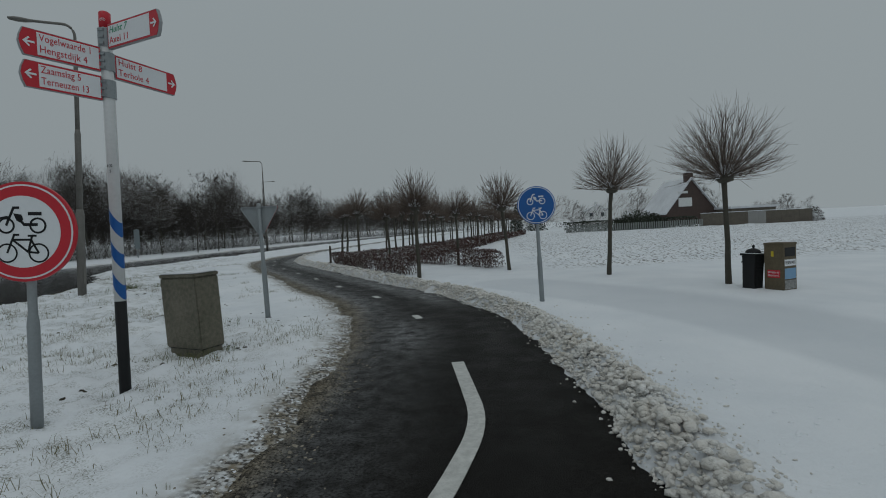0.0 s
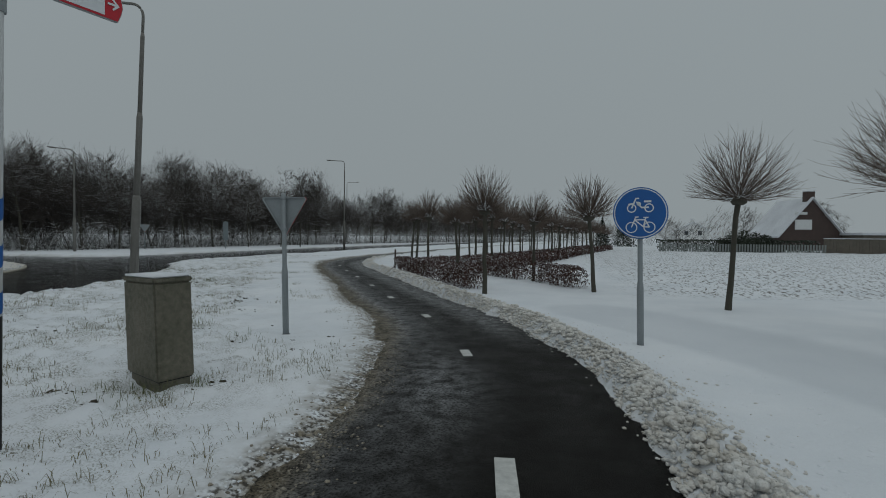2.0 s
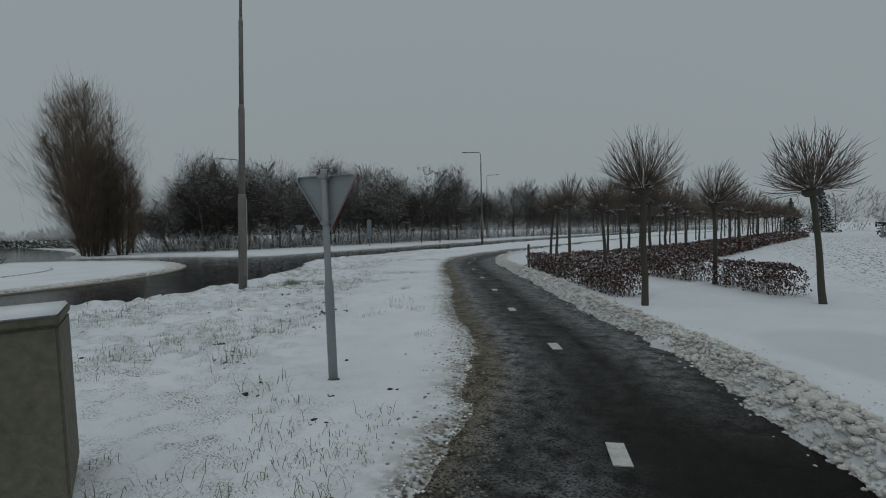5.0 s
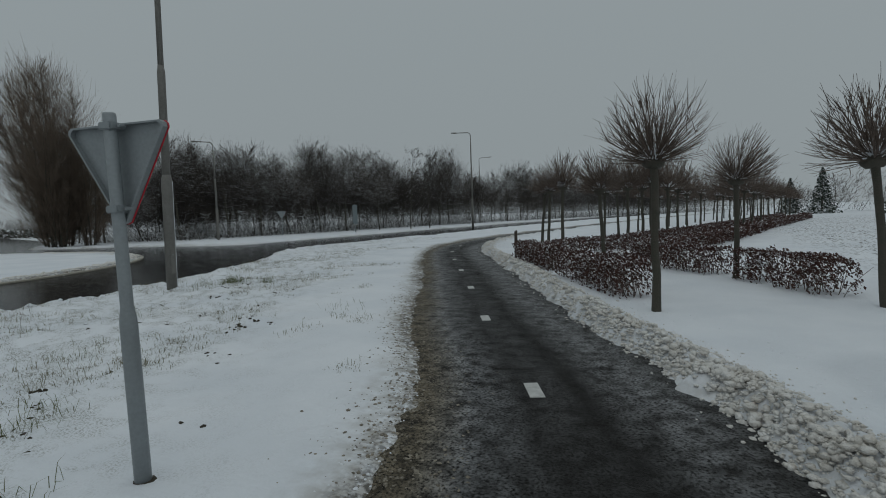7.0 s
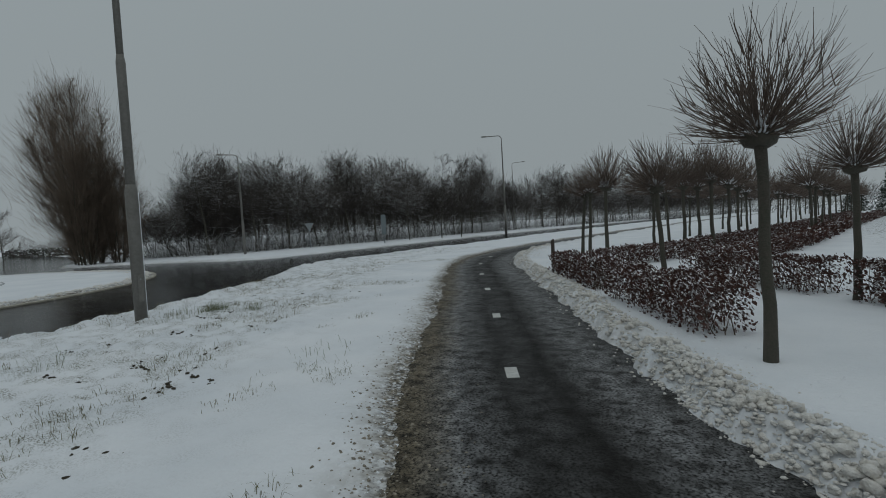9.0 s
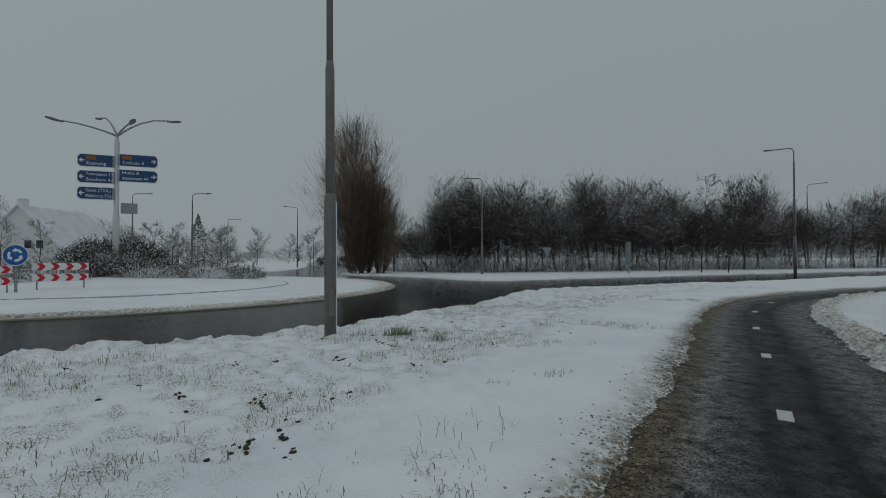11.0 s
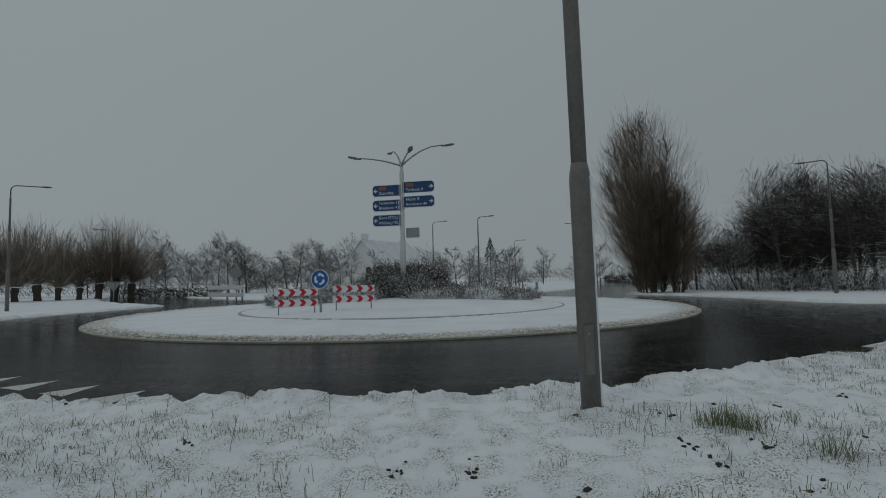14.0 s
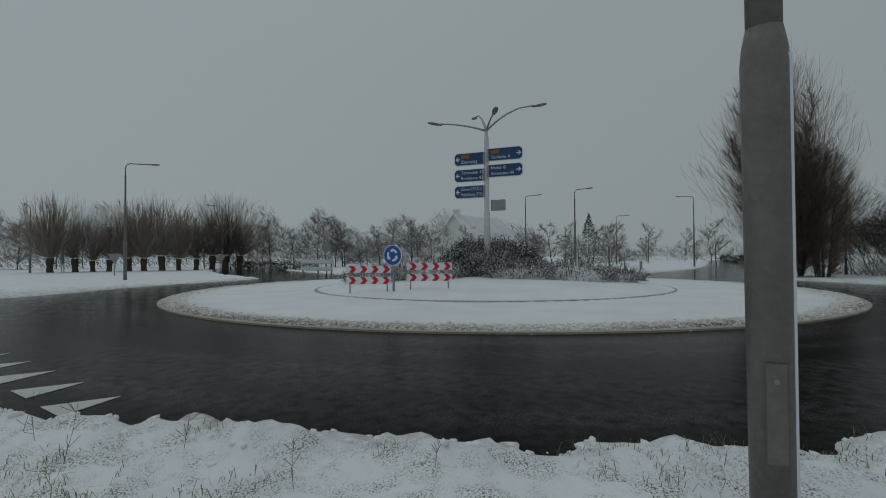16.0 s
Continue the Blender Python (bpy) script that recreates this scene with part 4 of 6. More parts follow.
# ---------------------------------------------------------------- roundabout furniture
def chevron_board(ax, ay, bx, by):
    gz = ground_z((ax + bx) / 2, (ay + by) / 2)
    rz = math.degrees(math.atan2(by - ay, bx - ax))
    L = math.hypot(bx - ax, by - ay)
    p = thing("chevron_barrier", "red and white chevron barrier boards on two posts", "traffic barrier", "chevron barriers", pose((ax + bx) / 2, (ay + by) / 2, gz - 0.04, 0, 0, rz))
    for s in (-1, 1):
        part("post", lathe([(0.022, 0), (0.022, 0.84)], 8, None, Matrix.Translation((s * L / 2, 0.03, 0))), GALV, p, "", True)
    w = L + 0.24
    for z in (0.30, 0.66):
        b = part("board", box(w, 0.02, 0.235, (0, 0, z), 0.004), WHITESIGN, p, "white board with red chevrons")
        n = 4
        for i in range(n):
            cx = -w / 2 + w * (i + 0.55) / n
            c, h = 0.11, 0.225
            bm = bmesh.new()
            pts = [(cx - c, z + 0.005), (cx + c * 0.35, z + 0.005), (cx + c * 1.25, z + 0.005 + h / 2), (cx + c * 0.35, z + 0.005 + h), (cx - c, z + 0.005 + h), (cx - c * 0.1, z + 0.005 + h / 2)]
            part("chevron", plate(pts, 0.002, Matrix.Translation((0, -0.0125, 0))), REDSIGN, b)
    return p


chevron_board(-21.5, 4.9, -21.7, 6.1)
chevron_board(-22.1, 6.75, -22.35, 7.95)
rbs = thing("roundabout_sign", "round blue sign with three white circling arrows", "traffic sign", m=pose(-21.75, 6.3, ground_z(-21.75, 6.3) - 0.03, 0, 0, 80))
sign_pole(rbs, 1.40, 0.03, 0.4)
bp = part("backplate", plate(circle_outline(0.33, 0, 1.18, 48), 0.02, Matrix.Translation((0, -0.06, 0))), WHITESIGN, rbs)
part("blue_field", plate(circle_outline(0.31, 0, 1.18, 48), 0.002, Matrix.Translation((0, -0.0635, 0))), BLUESIGN, bp)
for k3 in range(3):
    bm = bmesh.new()
    a0 = radians(120 * k3 + 25)
    ri, ro = 0.13, 0.20
    n = 8
    arc = [(a0 + radians(62) * i / n) for i in range(n + 1)]
    polygon(bm, [(ro * math.cos(a), 1.18 + ro * math.sin(a)) for a in arc] + [(ri * math.cos(a), 1.18 + ri * math.sin(a)) for a in arc[::-1]])
    e = arc[-1]
    polygon(bm, [(0.235 * math.cos(e), 1.18 + 0.235 * math.sin(e)), (0.165 * math.cos(e + 0.62), 1.18 + 0.165 * math.sin(e + 0.62)), (0.09 * math.cos(e), 1.18 + 0.09 * math.sin(e))])
    ob = part("arrow", bm, WHITESIGN, bp)
    ob.location.y = -0.0655

mz = ground_z(-26.8, 8.55)
mast = thing("signpost_mast", "white mast with four lamp arms and blue direction boards", "signpost", m=pose(-26.8, 8.55, mz - 0.05, 0, 0, 82))
WHITEMAST = material("mast_paint", (0.62, 0.63, 0.63), 0.5, second=(0.42, 0.43, 0.42), scale=3, amount=0.7)
H0 = 6.62 - mz
part("shaft", lathe([(0.13, 0), (0.125, 2.6), (0.10, 2.7), (0.10, 5.7), (0.075, 5.8), (0.07, H0)], 16), WHITEMAST, mast, "", True)
for dx, dy, dz in ((-1.75, -0.7, 0.30), (-0.9, 1.4, 1.05), (1.85, 0.6, 1.0), (0.75, -1.5, 0.25)):
    pts = [Vector((0, 0, H0 - 0.08)) + Vector((dx * t, dy * t, dz * (1 - (1 - t) ** 2))) for t in (0, 0.1, 0.25, 0.45, 0.7, 1.0)]
    a = part("lamp_arm", tube(pts, [0.05, 0.045, 0.04, 0.035, 0.032, 0.03], 8), GALV, mast, "", True)
    q = Vector((dx, dy, 0)).normalized() * 0.22
    lamp_head(a, (dx + q.x, dy + q.y, H0 - 0.08 + dz), math.atan2(dy, dx), -10)


def direction_board(z, x0, x1, lines, orange, h=0.54):
    way = 1 if x1 > 0 else -1
    tip, root = x1, x0
    pts = [(root, -h / 2), (tip - way * 0.10, -h / 2), (tip, -h * 0.3), (tip, h * 0.3), (tip - way * 0.10, h / 2), (root, h / 2)]
    pts = pts if way > 0 else pts[::-1]
    f = part("board", plate([(a, b + z) for a, b in pts], 0.05, Matrix.Translation((0, -0.14, 0))), WHITESIGN, mast, "blue direction board with white letters")
    c = ((tip + root) / 2, z)
    part("blue_face", plate([(c[0] + (a - c[0]) * 0.965, z + b * 0.90) for a, b in pts], 0.003, Matrix.Translation((0, -0.1435, 0))), DARKBLUE, f)
    arrow(WHITESIGN, f, (tip - way * 0.16, -0.146, z), 0.2, way)
    xl = min(root, tip) + (0.30 if way < 0 else 0.12)
    rows = [0.06, -0.17] if len(lines) == 2 else [-0.17]
    for t, dz in zip(lines, rows):
        letters(t, 0.19, WHITESIGN, f, Matrix.Translation((xl, -0.146, z + dz)), 0, 1.05, min(0.95, 0.088 * len(t)))
    if orange:
        part("road_number", plate([(xl, z + 0.03), (xl + 0.36, z + 0.03), (xl + 0.36, z + 0.19), (xl, z + 0.19)], 0.002, Matrix.Translation((0, -0.1465, 0))), ORANGE, f, "orange road number field")
    part("bracket", box(0.10, 0.12, h * 0.9, (way * 0.10, -0.08, z - h * 0.45), 0), GALV, f)
    return f


b0 = mz - 0.05
direction_board(5.36 - b0, -0.10, -1.36, ("Zaamslag",), True)
direction_board(4.68 - b0, -0.10, -1.36, ("Terneuzen 13", "Breskens 43"), False)
direction_board(4.00 - b0, -0.10, -1.36, ("Goes (TOL)", "Middelburg (TOL)"), False)
direction_board(5.46 - b0, 0.10, 1.54, ("Terhole 4",), True)
direction_board(4.80 - b0, 0.10, 1.54, ("Hulst 8", "Antwerpen 44"), False)
part("back_panel", box(0.62, 0.05, 0.45, (0.45, 0.1, 3.2 - b0), 0.02), GALV, mast, "grey back of a board that faces away")

# white barrier and a round sign by the west arm
bar = thing("guard_rail", "white two-rail crash barrier beside the road", "barrier", m=pose(-39.4, -6.0, ground_z(-39.4, -6.0) - 0.05, 0, 0, 62) @ Matrix.Diagonal((1.65, 1.0, 1.3, 1)))
for i in (-1.1, 0.1, 1.1):
    part("post", box(0.07, 0.07, 1.0, (i, 0.03, 0)), GALV, bar)
for z in (0.42, 0.82):
    part("rail", box(2.5, 0.05, 0.22, (0, -0.03, z), 0.02), WHITESIGN, bar)
rs2 = thing("round_sign", "grey back of a round traffic sign on a pole", "traffic sign", m=pose(-40.2, -5.6, 0, 0, 0, 100))
sign_pole(rs2, 2.5, 0.035, 0.5)
part("plate", plate(circle_outline(0.38, 0, 2.1, 32), 0.02, Matrix.Translation((0, -0.05, 0))), GALV, rs2)
bs = thing("board_sign", "grey back of a rectangular road sign on two legs", "traffic sign", m=pose(-43.5, -35.0, 0, 0, 0, 45))
for s in (-0.7, 0.7):
    part("leg", lathe([(0.04, 0), (0.04, 2.2)], 8, None, Matrix.Translation((s, 0, 0))), GALV, bs)
part("plate", box(1.9, 0.04, 1.2, (0, -0.06, 1.0), 0.01), GALV, bs)
ts = thing("keep_right_post", "grey back of a traffic island marker post", "traffic sign", m=pose(-27.8, 42.3, 0, 0, 0, 30))
sign_pole(ts, 2.6, 0.035, 0.5)
part("plate", box(0.42, 0.03, 1.7, (0, -0.05, 0.85), 0.02), material("grey_blue_panel", (0.17, 0.20, 0.21), 0.5, second=(0.13, 0.16, 0.17), scale=3), ts, "grey back of a tall plate")
for x, y, h in ((-5.02, 20.05, 0.85), (-4.86, 19.5, 0.85)):
    b = thing("marker_stake", "thin dark wooden marker stake in the snow", "stake", "marker stakes", pose(x, y, 0, 0, 0.5, 0))
    part("shaft", lathe([(0.035, -0.05), (0.033, h - 0.03), (0.02, h)], 8), STAKE, b)
for x, y, h in ((-54.0, 17.0, 2.0), (-53.0, 18.2, 1.2), (-55.0, 18.6, 1.2)):
    b = thing("roadside_post", "slim grey roadside post with a white top", "post", "roadside posts", pose(x, y, 0))
    part("shaft", lathe([(0.07, 0), (0.07, h), (0.05, h + 0.05)], 8), GALV, b)
    part("top", box(0.22, 0.12, 0.5, (0, 0, h - 0.4), 0.02), WHITESIGN, b)

# ---------------------------------------------------------------- vegetation
class Sticks:
    """Gathers thin tapered three-sided sticks into one mesh."""

    def __init__(self):
        self.v, self.f = [], []

    def run(self, pts, radii, n=3):
        base = len(self.v)
        for i, p in enumerate(pts):
            d = (pts[min(i + 1, len(pts) - 1)] - pts[max(i - 1, 0)])
            d = d.normalized() if d.length > 1e-9 else Vector((0, 0, 1))
            s = d.cross(Vector((0.31, 0.17, 0.93)) if abs(d.z) < 0.9 else Vector((1, 0.2, 0))).normalized()
            t = d.cross(s)
            for k in range(n):
                a = 2 * math.pi * k / n
                q = p + radii[i] * (math.cos(a) * s + math.sin(a) * t)
                self.v.append((q.x, q.y, q.z))
        for i in range(len(pts) - 1):
            for k in range(n):
                a, b = base + i * n + k, base + i * n + (k + 1) % n
                self.f.append((a, b, b + n, a + n))

    def blade(self, pts, w):
        """A fine twig as a narrow tapering ribbon."""
        d = pts[-1] - pts[0]
        s = d.cross(Vector((0.4, -0.5, 0.77)))
        s = s.normalized() * w if s.length > 1e-6 else Vector((w, 0, 0))
        base = len(self.v)
        for i, p in enumerate(pts):
            k = 1 - 0.6 * i / (len(pts) - 1)
            self.v.append((p.x - s.x * k, p.y - s.y * k, p.z - s.z * k))
            self.v.append((p.x + s.x * k, p.y + s.y * k, p.z + s.z * k))
        for i in range(len(pts) - 1):
            a = base + 2 * i
            self.f.append((a, a + 1, a + 3, a + 2))

    def mesh(self, name, mat, parent):
        return raw(name, self.v, self.f, mat, parent)


def bent(rng, p, d, length, steps, wander, lift):
    pts = [p.copy()]
    d = d.copy()
    for _ in range(steps):
        d = (d + Vector((rng.gauss(0, wander), rng.gauss(0, wander), rng.gauss(0, wander) + lift))).normalized()
        pts.append(pts[-1] + d * (length / steps))
    return pts, d


def taper(r0, r1, n):
    return [r0 + (r1 - r0) * i / (n - 1) for i in range(n)]


def twig_cloud(c, rng, n, centre, rx, rz, length, w, up, seed):
    """Fine outer twigs that fill a rounded, uneven crown."""
    for _ in range(n):
        az, sz = rng.uniform(0, 6.283), rng.uniform(-1, 1)
        k = math.sqrt(1 - sz * sz)
        d = Vector((k * math.cos(az), k * math.sin(az), sz))
        rad = rng.uniform(0.2, 1.0) ** 0.6 * (1 + 0.55 * noise.noise(d * 2.6 + Vector((seed, 0, 0)))) * (1 + abs(rng.gauss(0, 0.10)))
        o = centre + Vector((d.x * rx, d.y * rx, d.z * rz)) * rad
        e = (d * 0.7 + Vector((rng.gauss(0, 0.35), rng.gauss(0, 0.35), up + rng.gauss(0, 0.3)))).normalized()
        L = length * rng.uniform(0.5, 1.2)
        c.blade([o - e * L * 0.5, o + Vector((rng.gauss(0, 0.04), rng.gauss(0, 0.04), 0.0)), o + e * L * 0.5], w)


def globe_tree(seed, trunk_h, crown_r, dense=1.0, thin=1.0, tall=1.4, fine=True):
    """A grafted globe tree: a bare stem, a knotted head and a sheaf of long twigs."""
    rng = random.Random(seed)
    p = thing("globe_tree", "bare globe-shaped street tree with a slim stem in snow", "tree", "globe trees along the path")
    s = Sticks()
    lean = Vector((rng.gauss(0, 0.02), rng.gauss(0, 0.02), 0))
    pts = [Vector((0, 0, -0.08)) + lean * z * z + Vector((rng.gauss(0, 0.006), rng.gauss(0, 0.006), z)) for z in [trunk_h * i / 7 for i in range(8)]]
    pts[0].z = -0.08
    s.run(pts, [0.062, 0.054, 0.050, 0.047, 0.045, 0.044, 0.044, 0.05], 9)
    trunk = s.mesh("trunk", BARK, p)
    trunk.data.polygons.foreach_set("use_smooth", [True] * len(trunk.data.polygons))
    top = pts[-1]
    bm = bmesh.new()
    bmesh.ops.create_icosphere(bm, subdivisions=2, radius=0.12, matrix=Matrix.Translation(top + Vector((0, 0, 0.04))) @ Matrix.Diagonal((1.15, 1.15, 0.8, 1)))
    for v in bm.verts:
        v.co += (v.co - top).normalized() * 0.05 * noise.noise(v.co * 14)
    part("graft_knot", bm, BARK, p, "knotted graft head", True)
    c, sn = Sticks(), Sticks()
    n = int(150 * dense)
    for i in range(n):
        el = math.asin(min(0.998, -0.12 + 1.12 * ((i + 0.5) / n) ** 0.85))
        az = i * 2.39996 + rng.gauss(0, 0.2)
        d = Vector((math.cos(el) * math.cos(az), math.cos(el) * math.sin(az), math.sin(el)))
        L = crown_r * rng.uniform(0.78, 0.98) * (1.0 + (tall - 1.0) * max(0, d.z) ** 1.3)
        start = top + Vector((0, 0, 0.05)) + d * 0.07
        q, e = bent(rng, start, d, L, 5, 0.055, 0.045)
        c.run(q, taper(0.0075 * thin, 0.0020 * thin, 6), 3)
        for _ in range(8 if fine else 6):
            k = rng.randint(1, 4)
            side = (q[k + 1] - q[k]).normalized() + Vector((rng.gauss(0, 0.33), rng.gauss(0, 0.33), rng.gauss(0.05, 0.3)))
            w, _e = bent(rng, q[k], side.normalized(), L * rng.uniform(0.25, 0.5), 3, 0.08, 0.05)
            c.run(w, taper(0.0036 * thin, 0.0014 * thin, 4), 3) if fine else c.blade(w, 0.0045 * thin)
        if rng.random() < 0.5:
            d2 = Vector((d.x, d.y, abs(d.z) * 0.6 + 0.1)).normalized()
            w, _e = bent(rng, start + Vector((0, 0, 0.012)), d2, crown_r * rng.uniform(0.12, 0.26), 3, 0.25, 0.03)
            sn.run(w, taper(0.013 * thin, 0.005 * thin, 4), 4)
    c.mesh("crown", TWIG, p)
    x = sn.mesh("snow_clot", SNOW, p)
    tagged(x, "snow caught in the head of the crown")
    return p


def bare_tree(seed, h, spread, mat, kind="tree", label="bare snow-dusted woodland tree", group="woodland trees", stems=1, boughs=16, thin=1.0, low=0.25, rise=0.55, cloud=0):
    rng = random.Random(seed)
    p = thing(kind, label, "tree", group)
    t, c = Sticks(), Sticks()
    for sidx in range(stems):
        base = Vector((rng.gauss(0, 0.25) if stems > 1 else 0, rng.gauss(0, 0.25) if stems > 1 else 0, -0.1))
        d0 = Vector((rng.gauss(0, 0.10), rng.gauss(0, 0.10), 1)).normalized()
        hh = h * rng.uniform(0.85, 1.0)
        q, _e = bent(rng, base, d0, hh, 9, 0.05, 0.03)
        t.run(q, taper((0.0125 if cloud else 0.0065) * h * thin, 0.004 * thin, 10), 5)
        for i in range(boughs):
            f = low + (0.97 - low) * (i + rng.random()) / boughs
            k = min(8, int(f * 9))
            o = q[k].lerp(q[k + 1], f * 9 - k)
            az = rng.uniform(0, 6.283)
            L = spread * rng.uniform(0.6, 1.1) * (1.12 - (0.80 if cloud else 0.62) * f)
            d = Vector((math.cos(az), math.sin(az), rise + rng.gauss(0, 0.25))).normalized()
            b, _e = bent(rng, o, d, L, 5, 0.14, 0.05)
            c.blade(b, 0.017 * thin * (1.2 - f))
            for _ in range(9):
                j = rng.randint(1, 4)
                e = ((b[j + 1] - b[j]).normalized() + Vector((rng.gauss(0, 0.5), rng.gauss(0, 0.5), rng.gauss(0.1, 0.4)))).normalized()
                w, _e2 = bent(rng, b[j], e, L * rng.uniform(0.3, 0.6), 3, 0.15, 0.04)
                c.blade(w, 0.0095 * thin)
                for _ in range(3):
                    jj = rng.randint(0, 2)
                    e2 = (e + Vector((rng.gauss(0, 0.6), rng.gauss(0, 0.6), rng.gauss(0.1, 0.5)))).normalized()
                    w2, _e3 = bent(rng, w[jj], e2, L * rng.uniform(0.15, 0.36), 2, 0.15, 0.03)
                    c.blade(w2, 0.0085 * thin)
    for i in range(4 if cloud else 0):
        a = rng.uniform(0, 6.283)
        off = 0.0 if i == 0 else 0.42 * spread
        at = Vector((off * math.cos(a), off * math.sin(a), h * (0.78 if i == 0 else rng.uniform(0.54, 0.70))))
        twig_cloud(c, rng, cloud // 4, at, spread * 0.52, h * 0.22, 0.75, 0.0095, 0.35, seed + i)
    t.mesh("trunk", BARK, p)
    c.mesh("crown", mat, p)
    return p


def poplar(seed, h, r):
    """A broad column of steep boughs and fine twigs."""
    rng = random.Random(seed)
    p = thing("poplar", "tall bare brown poplar with steep dense twigs", "tree", "poplars")
    c = Sticks()
    for sidx in range(11):
        az = sidx * 2.4 + rng.random() * 0.5
        tilt = 0.02 if sidx == 0 else 0.04 + 0.19 * (sidx / 10)
        base = Vector((math.cos(az) * 0.5, math.sin(az) * 0.5, -0.1))
        d0 = Vector((math.cos(az) * tilt, math.sin(az) * tilt, 1)).normalized()
        hh = h * (0.95 if sidx == 0 else 1.0 - 1.75 * tilt)
        q, _e = bent(rng, base, d0, hh, 10, 0.025, 0.012)
        one = Sticks()
        one.run(q, taper(0.060, 0.006, 11), 6)
        one.mesh("stem", BARK, p)
        for i in range(64):
            f = 0.02 + 0.95 * (i + rng.random()) / 64
            k = min(9, int(f * 10))
            o = q[k].lerp(q[k + 1], f * 10 - k)
            a2 = az + rng.gauss(0, 1.5)
            L = r * (0.16 + 1.5 * f ** 0.8 * (1 - f)) * rng.uniform(0.55, 1.1)
            d = Vector((math.cos(a2), math.sin(a2), rng.uniform(0.45, 1.1) + 0.5 * f)).normalized()
            b, _e = bent(rng, o, d, L * 1.2, 4, 0.07, 0.05)
            c.blade(b, 0.010)
            for _ in range(13):
                j = rng.randint(0, 3)
                e = ((b[j + 1] - b[j]).normalized() + Vector((rng.gauss(0, 0.35), rng.gauss(0, 0.35), rng.gauss(0.15, 0.25)))).normalized()
                w, _e2 = bent(rng, b[j], e, L * rng.uniform(0.35, 0.65), 2, 0.08, 0.06)
                c.blade(w, 0.0064)
                for _ in range(3):
                    e3 = (e + Vector((rng.gauss(0, 0.4), rng.gauss(0, 0.4), rng.gauss(0.15, 0.25)))).normalized()
                    w3 = w[rng.randint(0, 1)]
                    c.blade([w3, w3 + e3 * L * rng.uniform(0.2, 0.42)], 0.0056)
    for zc, rx, rz, n in ((0.24, 0.80, 0.20, 1200), (0.46, 1.12, 0.28, 2900), (0.66, 0.92, 0.24, 2300), (0.82, 0.55, 0.15, 1100)):
        twig_cloud(c, rng, n, Vector((0, 0, h * zc)), r * rx, h * rz, 1.3, 0.0062, 1.0, seed + zc)
    c.mesh("crown", POPTWIG, p)
    return p


def pollard(seed):
    """A pollard willow: short thick stem, head of straight rods."""
    rng = random.Random(seed)
    p = thing("pollard_willow", "bare pollard willow with a thick stem and upright rods", "tree", "pollard willows")
    t, c = Sticks(), Sticks()
    q, _e = bent(rng, Vector((0, 0, -0.1)), Vector((rng.gauss(0, 0.05), rng.gauss(0, 0.05), 1)), 1.35, 4, 0.05, 0.02)
    t.run(q, [0.30, 0.25, 0.24, 0.30, 0.28], 8)
    for i in range(210):
        az, el = rng.uniform(0, 6.283), radians(rng.uniform(15, 88))
        d = Vector((math.cos(el) * math.cos(az), math.cos(el) * math.sin(az), math.sin(el)))
        b, _e = bent(rng, q[-1] + d * 0.2, d, rng.uniform(2.8, 5.8) * (0.6 + 0.4 * math.sin(el)), 5, 0.06, 0.10)
        c.blade(b, 0.022)
        for _ in range(8):
            j = rng.randint(1, 4)
            e = ((b[j + 1] - b[j]).normalized() + Vector((rng.gauss(0, 0.3), rng.gauss(0, 0.3), rng.gauss(0, 0.25)))).normalized()
            w, _e2 = bent(rng, b[j], e, rng.uniform(0.6, 1.5), 2, 0.08, 0.05)
            c.blade(w, 0.012)
    t.mesh("trunk", BARK, p)
    c.mesh("crown", WILLOW, p)
    return p


def leaf_mass(rng, spots, size, mat, name, parent, upright=0.0):
    """Many small folded leaves at the places given."""
    v, f = [], []
    for o in spots:
        n = Vector((rng.gauss(0, 1), rng.gauss(0, 1), rng.gauss(0.25, 1))).normalized()
        a = n.cross(Vector((rng.random(), rng.random(), rng.random() + 0.1))).normalized()
        b = n.cross(a)
        s = size * rng.uniform(0.6, 1.25)
        k = len(v)
        v += [tuple(o - a * s), tuple(o + b * s * 0.55 + n * s * 0.2), tuple(o + a * s), tuple(o - b * s * 0.55 + n * s * 0.2)]
        f += [(k, k + 1, k + 2), (k, k + 2, k + 3)]
    return raw(name, v, f, mat, parent)


